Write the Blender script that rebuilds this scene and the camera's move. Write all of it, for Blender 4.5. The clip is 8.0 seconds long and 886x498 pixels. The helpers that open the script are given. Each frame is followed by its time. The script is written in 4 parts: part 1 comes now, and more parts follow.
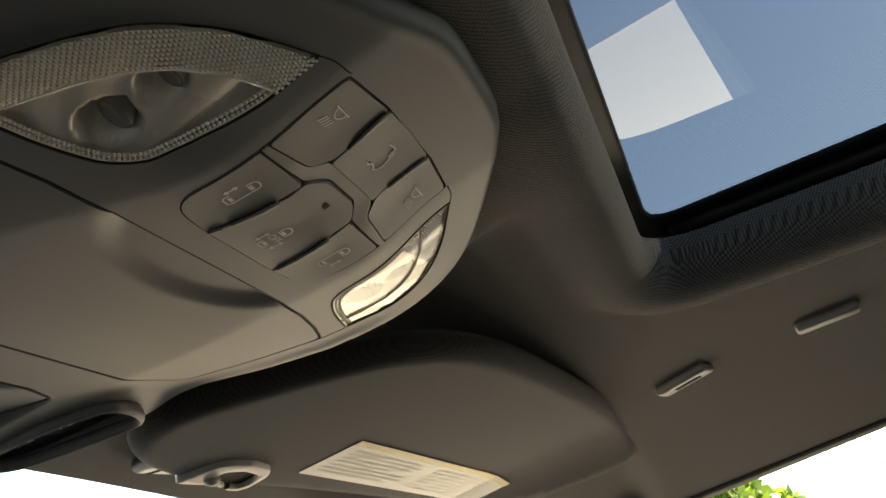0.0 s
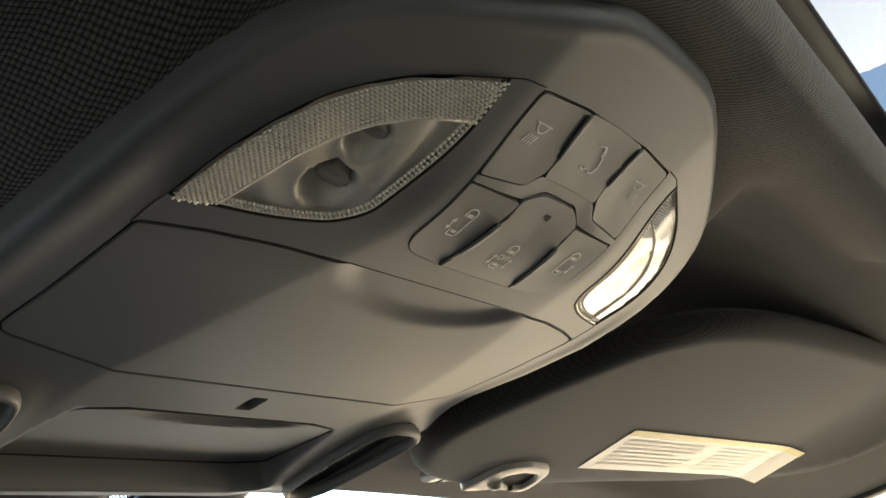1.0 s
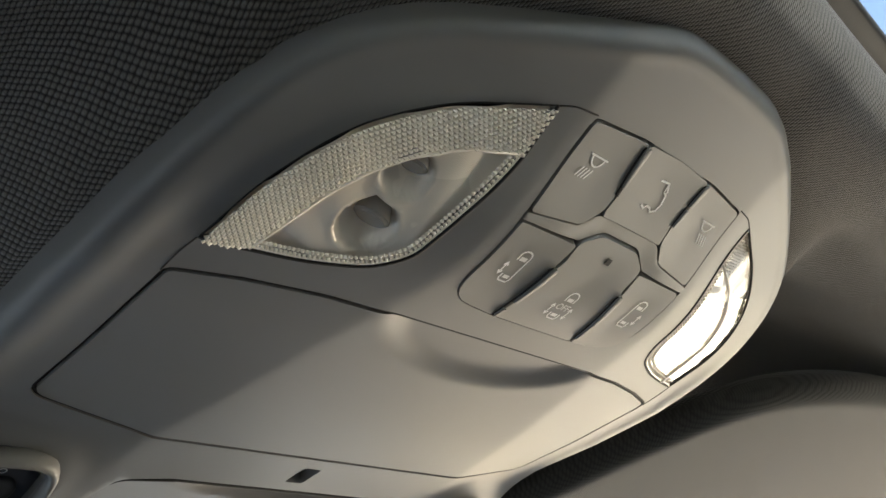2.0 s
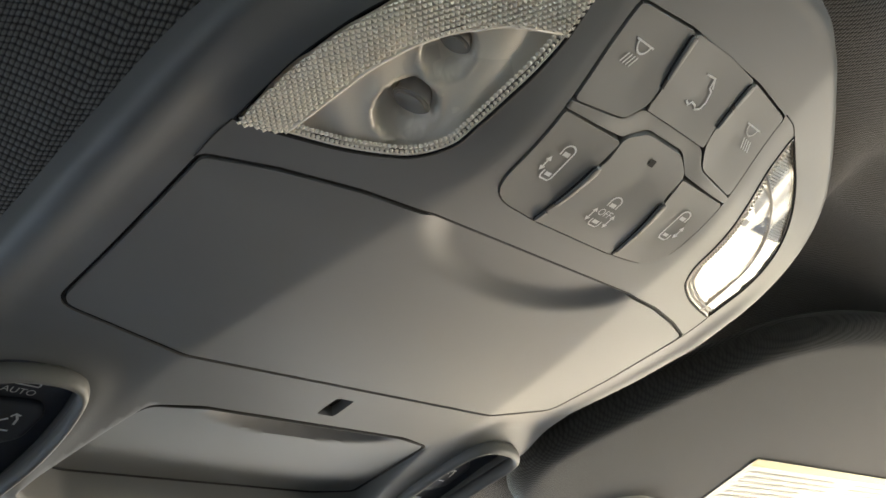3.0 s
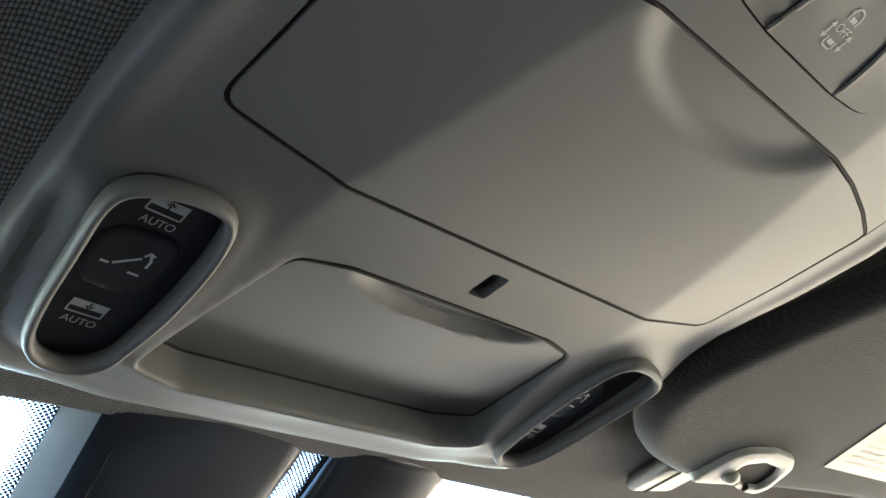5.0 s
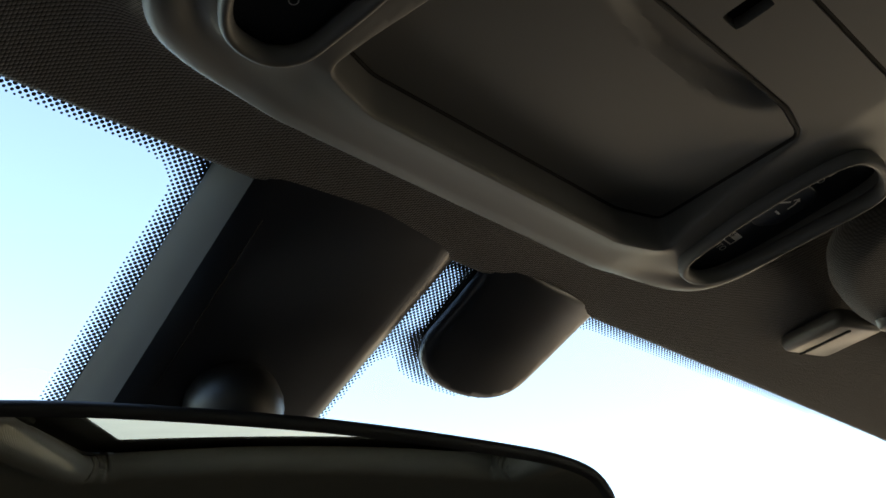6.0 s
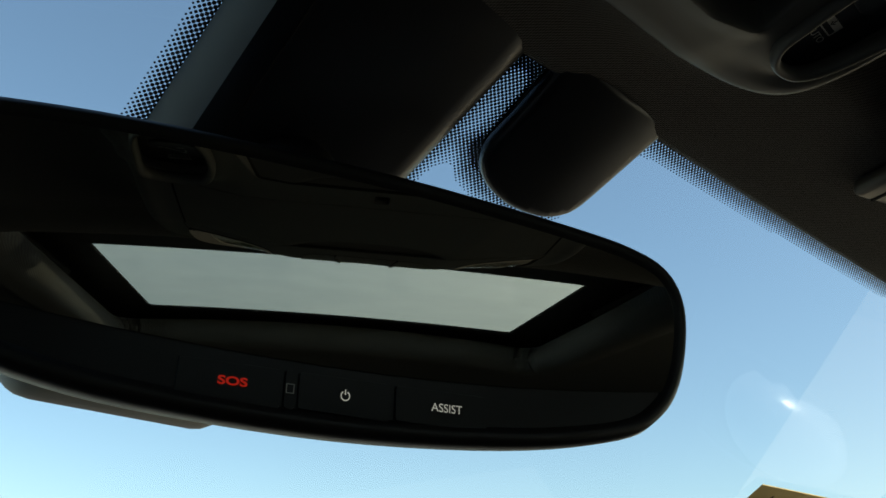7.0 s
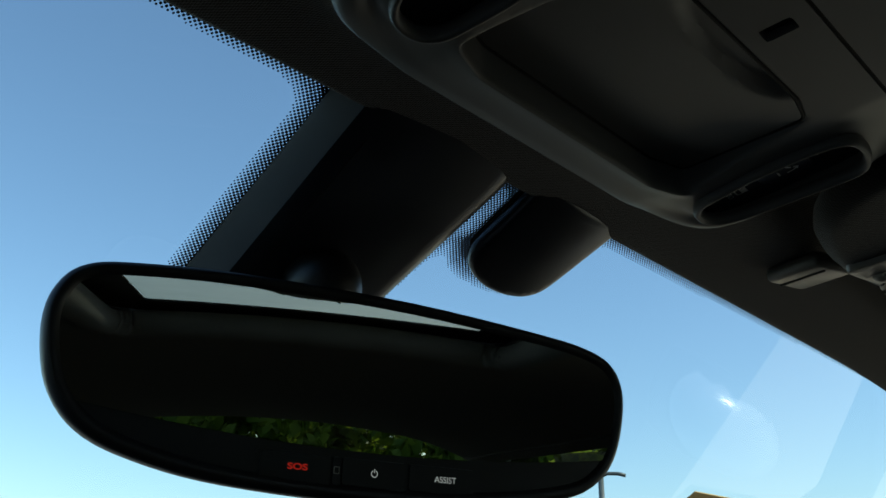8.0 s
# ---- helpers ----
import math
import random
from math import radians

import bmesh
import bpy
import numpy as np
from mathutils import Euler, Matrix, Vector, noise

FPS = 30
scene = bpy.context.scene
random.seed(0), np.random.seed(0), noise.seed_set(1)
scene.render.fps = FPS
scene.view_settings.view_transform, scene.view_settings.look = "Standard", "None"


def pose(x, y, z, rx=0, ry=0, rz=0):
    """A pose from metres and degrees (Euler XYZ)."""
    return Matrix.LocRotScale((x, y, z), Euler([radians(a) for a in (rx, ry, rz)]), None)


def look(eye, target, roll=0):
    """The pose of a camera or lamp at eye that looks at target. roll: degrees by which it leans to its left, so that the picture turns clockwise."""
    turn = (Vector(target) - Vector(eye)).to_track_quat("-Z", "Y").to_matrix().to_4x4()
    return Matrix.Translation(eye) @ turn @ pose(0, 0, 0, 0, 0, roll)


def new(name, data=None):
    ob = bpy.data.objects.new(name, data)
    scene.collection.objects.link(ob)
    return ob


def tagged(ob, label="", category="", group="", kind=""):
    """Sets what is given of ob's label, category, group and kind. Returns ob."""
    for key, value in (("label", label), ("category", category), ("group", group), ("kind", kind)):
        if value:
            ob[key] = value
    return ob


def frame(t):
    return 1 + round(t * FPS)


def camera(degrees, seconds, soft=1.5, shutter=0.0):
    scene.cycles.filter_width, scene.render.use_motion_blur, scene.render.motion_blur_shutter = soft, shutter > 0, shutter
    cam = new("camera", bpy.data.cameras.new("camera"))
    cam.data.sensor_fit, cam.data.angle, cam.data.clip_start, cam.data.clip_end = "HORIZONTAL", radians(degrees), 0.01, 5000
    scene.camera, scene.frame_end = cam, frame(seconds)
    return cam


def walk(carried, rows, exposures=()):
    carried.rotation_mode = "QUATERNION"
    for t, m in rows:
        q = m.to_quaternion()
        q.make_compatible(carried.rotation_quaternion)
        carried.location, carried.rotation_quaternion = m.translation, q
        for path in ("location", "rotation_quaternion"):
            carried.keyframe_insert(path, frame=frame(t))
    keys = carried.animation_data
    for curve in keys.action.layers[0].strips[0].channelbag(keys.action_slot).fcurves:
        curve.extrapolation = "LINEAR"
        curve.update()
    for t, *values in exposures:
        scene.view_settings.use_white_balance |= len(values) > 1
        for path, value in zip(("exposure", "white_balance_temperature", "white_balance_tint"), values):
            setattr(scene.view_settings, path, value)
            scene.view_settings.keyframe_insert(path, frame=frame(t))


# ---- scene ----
cam = camera(52.27, 8.0)
PATH = [
    (0, look((-0.2473, -0.0851, -0.1409), (0.0205, -0.0102, -0.0285), -9.65)),
    (0.1, look((-0.2456, -0.0901, -0.1397), (0.0173, 0.0003, -0.0270), -9.51)),
    (0.2, look((-0.2505, -0.0941, -0.1422), (0.0075, 0.0082, -0.0284), -9.99)),
    (0.3, look((-0.2545, -0.0952, -0.1372), (0.0004, 0.0166, -0.0252), -10.99)),
    (0.5, look((-0.2708, -0.0923, -0.1309), (-0.0247, 0.0359, -0.0170), -12.03)),
    (0.8, look((-0.2597, -0.0965, -0.1318), (-0.0245, 0.0494, -0.0161), -11.97)),
    (1, look((-0.2452, -0.0957, -0.1330), (-0.0151, 0.0535, -0.0116), -12.59)),
    (1.2, look((-0.2369, -0.0948, -0.1306), (-0.0137, 0.0559, 0.0016), -12.65)),
    (2.3, look((-0.2213, -0.0800, -0.1402), (-0.0147, 0.0753, 0.0120), -12.81)),
    (2.5, look((-0.2185, -0.0750, -0.1424), (-0.0122, 0.0806, 0.0100), -12.94)),
    (3, look((-0.2168, -0.0624, -0.1548), (-0.0115, 0.0945, -0.0025), -13.16)),
    (3.5, look((-0.2162, -0.0396, -0.1649), (-0.0094, 0.1147, -0.0117), -13.91)),
    (4, look((-0.2197, -0.0223, -0.1675), (-0.0154, 0.1322, -0.0113), -13.56)),
    (4.2, look((-0.2216, -0.0149, -0.1691), (-0.0198, 0.1409, -0.0110), -12.90)),
    (5.3, look((-0.2045, 0.0308, -0.1772), (-0.0089, 0.1914, -0.0162), -10.18)),
    (5.5, look((-0.2036, 0.0444, -0.1802), (-0.0077, 0.2092, -0.0237), -9.39)),
    (5.8, look((-0.1993, 0.0793, -0.1878), (-0.0077, 0.2524, -0.0349), -6.65)),
    (6, look((-0.1974, 0.1046, -0.1980), (-0.0071, 0.2845, -0.0517), -4.66)),
    (6.2, look((-0.1869, 0.1229, -0.2099), (0.0009, 0.3090, -0.0681), -2.24)),
    (6.5, look((-0.1757, 0.1399, -0.2350), (0.0047, 0.3328, -0.0927), -0.08)),
    (7, look((-0.1823, 0.1455, -0.2400), (0.0094, 0.3398, -0.1156), 0.04)),
    (7.5, look((-0.1898, 0.1365, -0.2430), (0.0047, 0.3320, -0.1250), 0.10)),
    (7.8, look((-0.2234, 0.1165, -0.2318), (-0.0226, 0.3089, -0.1192), 0.27)),
    (8, look((-0.2789, 0.0719, -0.2237), (-0.0761, 0.2616, -0.1102), 0.83)),
]
EXPOSURES = [(0, 3.08, 7900, 10), (0.5, 2.65, 8200, 10), (0.8, 3.05, 8000, 10), (1.0, 3.8, 7700, 9), (1.3, 4.45, 7500, 9), (2.3, 4.65, 6950, 9), (4.2, 4.65, 6800, 8),
             (5.3, 4.6, 6700, 8), (5.6, 3.75, 6800, 9), (6.0, 2.25, 7900, 10), (6.3, 1.5, 8200, 9), (6.5, 1.2, 8200, 5), (6.8, 0.75, 7600, 1), (7.0, 0.65, 7300, 0), (7.5, 0.55, 7000, -2), (8, 0.52, 6300, -3)]
walk(cam, PATH, EXPOSURES)

# ---- world, sun, sky light in the window openings ----
SUN_DIR = Vector((0.40, -0.72, 0.57)).normalized()      # towards the sun
world = bpy.data.worlds.new("sky")
scene.world = world
world.use_nodes = True
wn = world.node_tree
sky = wn.nodes.new("ShaderNodeTexSky")
sky.sky_type = "NISHITA"
sky.sun_disc = False
sky.sun_elevation = math.asin(SUN_DIR.z)
sky.sun_rotation = math.atan2(SUN_DIR.x, SUN_DIR.y)
sky.air_density, sky.dust_density, sky.ozone_density = 1.0, 0.7, 3.0
wn.links.new(sky.outputs[0], wn.nodes["Background"].inputs[0])
wn.nodes["Background"].inputs[1].default_value = 0.15
sun_data = bpy.data.lights.new("sun", "SUN")
sun_data.energy, sun_data.angle, sun_data.color = 2.2, radians(0.5), (1.0, 0.93, 0.82)
sun = new("sun", sun_data)
sun.matrix_world = look(tuple(SUN_DIR * 20), (0, 0, 0))


def window_light(name, at, to, sx, sy, power, colour):
    d = bpy.data.lights.new(name, "AREA")
    d.shape, d.size, d.size_y, d.energy, d.color = "RECTANGLE", sx, sy, power, colour
    ob = new(name, d)
    ob.matrix_world = look(at, to)
    return ob


window_light("door_window_light", (0.84, 0.36, -0.205), (0.0, 0.10, -0.02), 0.75, 0.19, 0.29, (1.0, 0.84, 0.62))
window_light("windscreen_light", (0.25, 0.80, -0.34), (0.0, 0.21, -0.03), 0.80, 0.16, 0.080, (1.0, 0.95, 0.86))
window_light("door_window_light", (0.835, -0.152, -0.315), (0.0, -0.152, -0.20), 0.25, 0.18, 0.115, (1.0, 0.90, 0.74))

# ---- materials ----


def shade(name):
    m = bpy.data.materials.new(name)
    m.use_nodes = True
    t = m.node_tree
    return m, t, t.nodes["Principled BSDF"]


def node(t, kind, **values):
    n = t.nodes.new(kind)
    for k, v in values.items():
        n.inputs[k].default_value = v
    return n


def surface(name, a, b, rough=0.5, metal=0.0, big=30.0, fine=900.0, bump=0.15, dist=0.0002, spec=0.5, rvar=0.08):
    """Two colours mixed by a large noise, fine grain as relief, uneven gloss."""
    m, t, p = shade(name)
    co = t.nodes.new("ShaderNodeTexCoord")
    n1 = node(t, "ShaderNodeTexNoise", Scale=big, Detail=4.0)
    n2 = node(t, "ShaderNodeTexNoise", Scale=fine, Detail=2.0)
    for n in (n1, n2):
        t.links.new(co.outputs["Object"], n.inputs["Vector"])
    mix = t.nodes.new("ShaderNodeMixRGB")
    mix.inputs[1].default_value, mix.inputs[2].default_value = (*a, 1), (*b, 1)
    t.links.new(n1.outputs[0], mix.inputs[0])
    t.links.new(mix.outputs[0], p.inputs["Base Color"])
    r = node(t, "ShaderNodeMapRange")
    r.inputs[3].default_value, r.inputs[4].default_value = rough - rvar, rough + rvar
    t.links.new(n1.outputs[0], r.inputs[0])
    t.links.new(r.outputs[0], p.inputs["Roughness"])
    p.inputs["Metallic"].default_value = metal
    p.inputs["Specular IOR Level"].default_value = spec
    if bump:
        bm_ = node(t, "ShaderNodeBump", Strength=bump, Distance=dist)
        t.links.new(n2.outputs[0], bm_.inputs["Height"])
        t.links.new(bm_.outputs[0], p.inputs["Normal"])
    return m


def knit(name, a, b, pitch=0.00124, bump=1.0, rough=0.9, depth=0.9):
    """Knitted cloth: small rounded loops in rows, with darker gaps."""
    m, t, p = shade(name)
    co = t.nodes.new("ShaderNodeTexCoord")
    mp = t.nodes.new("ShaderNodeMapping")
    mp.inputs["Scale"].default_value = (1.0, 0.82, 1.0)
    mp.inputs["Rotation"].default_value = (0, 0, 0.62)
    t.links.new(co.outputs["Object"], mp.inputs[0])
    v = node(t, "ShaderNodeTexVoronoi", Scale=1 / pitch, Randomness=0.12)
    v.voronoi_dimensions = "2D"
    rows = t.nodes.new("ShaderNodeCombineXYZ")
    for k, way in enumerate(((1.0, 0.5, 0.0), (0.0, 0.9, 0.0))):
        dot = t.nodes.new("ShaderNodeVectorMath")
        dot.operation = "DOT_PRODUCT"
        dot.inputs[1].default_value = way
        t.links.new(mp.outputs[0], dot.inputs[0])
        t.links.new(dot.outputs["Value"], rows.inputs[k])
    t.links.new(rows.outputs[0], v.inputs["Vector"])
    n1 = node(t, "ShaderNodeTexNoise", Scale=25.0, Detail=5.0)
    t.links.new(co.outputs["Object"], n1.inputs["Vector"])
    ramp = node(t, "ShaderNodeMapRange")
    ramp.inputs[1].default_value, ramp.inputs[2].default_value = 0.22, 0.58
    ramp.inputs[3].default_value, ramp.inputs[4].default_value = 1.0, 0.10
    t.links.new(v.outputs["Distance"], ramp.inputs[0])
    mix = t.nodes.new("ShaderNodeMixRGB")
    mix.inputs[1].default_value, mix.inputs[2].default_value = (*a, 1), (*b, 1)
    t.links.new(n1.outputs[0], mix.inputs[0])
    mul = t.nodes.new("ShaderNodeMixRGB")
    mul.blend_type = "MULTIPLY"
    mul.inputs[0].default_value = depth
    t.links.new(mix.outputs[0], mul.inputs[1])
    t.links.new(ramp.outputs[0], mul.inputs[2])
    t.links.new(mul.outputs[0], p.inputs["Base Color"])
    p.inputs["Roughness"].default_value = rough
    p.inputs["Specular IOR Level"].default_value = 0.2
    p.inputs["Sheen Weight"].default_value = 0.25
    bm_ = node(t, "ShaderNodeBump", Strength=bump, Distance=0.0006)
    t.links.new(ramp.outputs[0], bm_.inputs["Height"])
    t.links.new(bm_.outputs[0], p.inputs["Normal"])
    return m


def pane(name, tint, ior=1.45, gloss_rough=0.0, streaks=0.0):
    """A thin clear pane: it lets light straight through and mirrors by its angle."""
    m = bpy.data.materials.new(name)
    m.use_nodes = True
    t = m.node_tree
    t.nodes.remove(t.nodes["Principled BSDF"])
    tr, gl, lw, pw, ma, mx = (t.nodes.new("ShaderNode" + k) for k in ("BsdfTransparent", "BsdfGlossy", "LayerWeight", "Math", "Math", "MixShader"))
    tr.inputs[0].default_value = (*tint, 1)
    gl.inputs["Roughness"].default_value = gloss_rough
    # gloss grows towards grazing angles, alike from both sides of the thin pane
    r0 = ((ior - 1) / (ior + 1)) ** 2
    lw.inputs[0].default_value = 0.5
    pw.operation, ma.operation = "POWER", "MULTIPLY_ADD"
    pw.inputs[1].default_value = 5.0
    ma.inputs[1].default_value, ma.inputs[2].default_value = 1 - r0, r0
    t.links.new(lw.outputs["Facing"], pw.inputs[0])
    t.links.new(pw.outputs[0], ma.inputs[0])
    t.links.new(ma.outputs[0], mx.inputs[0])
    t.links.new(tr.outputs[0], mx.inputs[1])
    t.links.new(gl.outputs[0], mx.inputs[2])
    t.links.new(mx.outputs[0], t.nodes["Material Output"].inputs[0])
    return m


def dusty(name, tint, dust, share):
    """Glass with a film of sunlit dust that scatters light through it."""
    m = pane(name, tint)
    t = m.node_tree
    out = t.nodes["Material Output"]
    clear = out.inputs[0].links[0].from_socket
    n1 = node(t, "ShaderNodeTexNoise", Scale=5.0, Detail=5.0)
    co = t.nodes.new("ShaderNodeTexCoord")
    t.links.new(co.outputs["Object"], n1.inputs["Vector"])
    r = node(t, "ShaderNodeMapRange")
    r.inputs[1].default_value, r.inputs[2].default_value = 0.3, 0.7
    r.inputs[3].default_value, r.inputs[4].default_value = share * 0.8, share * 1.15
    t.links.new(n1.outputs[0], r.inputs[0])
    tl = node(t, "ShaderNodeBsdfTranslucent", Color=(*dust, 1))
    mx = t.nodes.new("ShaderNodeMixShader")
    t.links.new(r.outputs[0], mx.inputs[0])
    t.links.new(clear, mx.inputs[1])
    t.links.new(tl.outputs[0], mx.inputs[2])
    t.links.new(mx.outputs[0], out.inputs[0])
    return m


def glow(name, colour, strength, base=(0.02, 0.02, 0.02)):
    m, t, p = shade(name)
    p.inputs["Base Color"].default_value = (*base, 1)
    p.inputs["Emission Color"].default_value = (*colour, 1)
    p.inputs["Emission Strength"].default_value = strength
    return m


M_PLASTIC = surface("console_plastic", (0.138, 0.138, 0.134), (0.158, 0.158, 0.153), 0.50, fine=2600, bump=0.22, dist=0.00008, rvar=0.04)
M_BUTTON = surface("button_plastic", (0.158, 0.153, 0.143), (0.180, 0.174, 0.162), 0.46, fine=2600, bump=0.25, dist=0.00008)
M_DARK = surface("black_plastic", (0.008, 0.008, 0.009), (0.012, 0.012, 0.013), 0.40, fine=2200, bump=0.2, dist=0.0001)
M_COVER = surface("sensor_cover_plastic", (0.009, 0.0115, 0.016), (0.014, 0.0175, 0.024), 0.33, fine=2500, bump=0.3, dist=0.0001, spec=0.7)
# left bevel of the sensor cover: its lighter grey paints in light from the left
M_LITFLANK = surface("lit_flank_plastic", (0.065, 0.069, 0.073), (0.085, 0.089, 0.093), 0.42, fine=2500, bump=0.2, dist=0.0001)
M_GAP = surface("gap_black", (0.004, 0.004, 0.004), (0.007, 0.007, 0.007), 0.8, bump=0)
M_PANEL = surface("switch_panel_black", (0.010, 0.011, 0.013), (0.014, 0.015, 0.017), 0.3, fine=2500, bump=0.12, dist=0.0001)
M_SWITCH = surface("switch_face", (0.013, 0.0175, 0.025), (0.017, 0.022, 0.031), 0.35, fine=2500, bump=0.12, dist=0.0001)
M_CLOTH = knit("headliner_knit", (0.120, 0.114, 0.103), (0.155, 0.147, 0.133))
M_VISOR = knit("visor_knit", (0.048, 0.046, 0.042), (0.060, 0.057, 0.051), pitch=0.00125, bump=0.4, depth=0.42)
M_WHITE = surface("printed_white", (0.72, 0.72, 0.70), (0.80, 0.80, 0.78), 0.5, bump=0)
M_LABEL = surface("label_paper", (0.70, 0.68, 0.60), (0.78, 0.76, 0.68), 0.45, bump=0.05)
M_YELLOW = surface("label_yellow", (0.74, 0.62, 0.24), (0.79, 0.67, 0.29), 0.5, bump=0)
M_PRINT = surface("label_print", (0.66, 0.64, 0.57), (0.71, 0.69, 0.62), 0.6, bump=0)
M_CASING = surface("beige_casing_plastic", (0.76, 0.73, 0.64), (0.82, 0.79, 0.70), 0.5, fine=1800, bump=0.1)
M_CLIP = surface("grey_clip_plastic", (0.30, 0.29, 0.255), (0.36, 0.345, 0.305), 0.4, fine=1800, bump=0.1)
M_BRACKET = surface("grey_bracket_plastic", (0.085, 0.082, 0.072), (0.115, 0.11, 0.097), 0.33, fine=1800, bump=0.1)
M_REFLECTOR = surface("satin_reflector", (0.90, 0.82, 0.71), (0.94, 0.87, 0.77), 0.28, metal=0.08, bump=0.03)
M_PRISM = surface("prismatic_clear_plastic", (0.96, 0.87, 0.75), (0.98, 0.91, 0.80), 0.20, metal=0.0, bump=0, rvar=0.04)
M_BULB = surface("smoky_bulb", (0.30, 0.28, 0.26), (0.38, 0.36, 0.33), 0.18, bump=0)
M_LENS = pane("clear_lens", (0.97, 0.97, 0.96), 1.5)
M_GLASS = pane("windscreen_glass", (0.90, 0.95, 0.94), 1.5)
M_ROOFGLASS = pane("tinted_roof_glass", (0.082, 0.087, 0.086), 1.5)
M_DUSTY = dusty("dusty_roof_glass", (0.42, 0.43, 0.38), (0.80, 0.78, 0.66), 0.30)
# tint added to the unseen left front window to cut light from that side
M_DIMGLASS = pane("light_cutting_side_glass", (0.46, 0.48, 0.46), 1.5)
M_TINT = pane("privacy_glass", (0.12, 0.125, 0.12), 1.5)
M_REARGLASS = pane("rear_glass", (0.62, 0.65, 0.58), 1.5)
M_FRIT = surface("black_frit", (0.006, 0.006, 0.007), (0.009, 0.009, 0.010), 0.35, bump=0)
M_MIRROR = surface("dimmed_mirror", (0.55, 0.56, 0.50), (0.56, 0.57, 0.51), 0.01, metal=1.0, bump=0, rvar=0.0)
M_RUBBER = surface("black_rubber_seal", (0.012, 0.012, 0.013), (0.02, 0.02, 0.02), 0.55, bump=0.2)
M_CABIN = surface("dark_cabin_trim", (0.018, 0.017, 0.016), (0.028, 0.026, 0.024), 0.7, fine=600, bump=0.0)
M_FLOOR = surface("cabin_carpet", (0.022, 0.020, 0.018), (0.032, 0.029, 0.026), 0.95, fine=500, bump=0.5, dist=0.002)
M_PAINT = surface("car_paint", (0.52, 0.53, 0.54), (0.56, 0.57, 0.58), 0.25, metal=0.2, bump=0)
M_RED = glow("red_backlit", (1.0, 0.035, 0.02), 0.15)
M_GREYPRINT = glow("white_backlit", (1.0, 1.0, 0.98), 0.17, (0.4, 0.4, 0.4))
M_ASPHALT = surface("worn_asphalt", (0.045, 0.043, 0.040), (0.066, 0.063, 0.060), 0.9, big=0.6, fine=60, bump=0.5, dist=0.01)
M_POLE = surface("painted_steel", (0.10, 0.12, 0.11), (0.14, 0.15, 0.14), 0.45, big=4, fine=80)
M_SIGN = surface("yellow_card", (0.74, 0.56, 0.22), (0.84, 0.65, 0.28), 0.7, big=8, fine=120)
M_SIGNTEXT = surface("brown_marker", (0.07, 0.045, 0.02), (0.10, 0.06, 0.03), 0.7, bump=0)
M_BARK = surface("bark", (0.10, 0.07, 0.05), (0.16, 0.12, 0.08), 0.9, big=12, fine=80, bump=0.8, dist=0.02)


def leaf_material():
    m, t, p = shade("leaf_green")
    g = t.nodes.new("ShaderNodeNewGeometry")
    r = t.nodes.new("ShaderNodeMixRGB")
    r.inputs[1].default_value, r.inputs[2].default_value = (0.12, 0.19, 0.02, 1), (0.27, 0.34, 0.035, 1)
    t.links.new(g.outputs["Random Per Island"], r.inputs[0])
    t.links.new(r.outputs[0], p.inputs["Base Color"])
    p.inputs["Roughness"].default_value = 0.6
    # light shines through the thin blades
    tl = t.nodes.new("ShaderNodeBsdfTranslucent")
    mx = t.nodes.new("ShaderNodeMixShader")
    mx.inputs[0].default_value = 0.55
    t.links.new(r.outputs[0], tl.inputs[0])
    t.links.new(p.outputs[0], mx.inputs[1])
    t.links.new(tl.outputs[0], mx.inputs[2])
    t.links.new(mx.outputs[0], t.nodes["Material Output"].inputs[0])
    return m


M_LEAF = leaf_material()

# ---- mesh helpers ----


def thing(name, label, category, group="", kind="", at=(0, 0, 0)):
    ob = new(name)
    ob.empty_display_size = 0.02
    ob.location = at
    return tagged(ob, label, category, group, kind)


def link(name, verts, faces, material, parent=None, label="", smooth=True, angle=None):
    me = bpy.data.meshes.new(name)
    me.from_pydata([tuple(v) for v in verts], [], [tuple(f) for f in faces])
    me.materials.append(material)
    me.polygons.foreach_set("use_smooth", [smooth] * len(me.polygons))
    if smooth and angle:
        me.set_sharp_from_angle(angle=radians(angle))
    me.update()
    ob = new(name, me)
    if parent:
        ob.parent = parent
    if label:
        ob["label"] = label
    return ob


def part(name, bm, material, parent, label="", smooth=True, angle=35):
    me = bpy.data.meshes.new(name)
    bm.normal_update()
    bm.to_mesh(me)
    bm.free()
    me.materials.append(material)
    me.polygons.foreach_set("use_smooth", [smooth] * len(me.polygons))
    if smooth:
        me.set_sharp_from_angle(angle=radians(angle))
    ob = new(name, me)
    if parent:
        ob.parent = parent
    if label:
        ob["label"] = label
    return ob


def rbox(sx, sy, sz, m=Matrix(), bevel=0.002, seg=2):
    bm = bmesh.new()
    bmesh.ops.create_cube(bm, size=1.0)
    bmesh.ops.scale(bm, vec=(sx, sy, sz), verts=bm.verts)
    if bevel:
        bmesh.ops.bevel(bm, geom=bm.edges[:], offset=bevel, segments=seg, affect="EDGES", profile=0.5)
    bmesh.ops.transform(bm, matrix=m, verts=bm.verts)
    return bm


def loft(rings, closed_ring=True, caps=True):
    """Verts and faces of a skin over rings of equal length."""
    n = len(rings[0])
    verts = [tuple(p) for r in rings for p in r]
    faces = []
    for i in range(len(rings) - 1):
        for j in range(n if closed_ring else n - 1):
            k = (j + 1) % n
            faces.append((i * n + j, i * n + k, (i + 1) * n + k, (i + 1) * n + j))
    if caps:
        faces.append(tuple(range(n))[::-1])
        faces.append(tuple(range((len(rings) - 1) * n, len(rings) * n)))
    return verts, faces


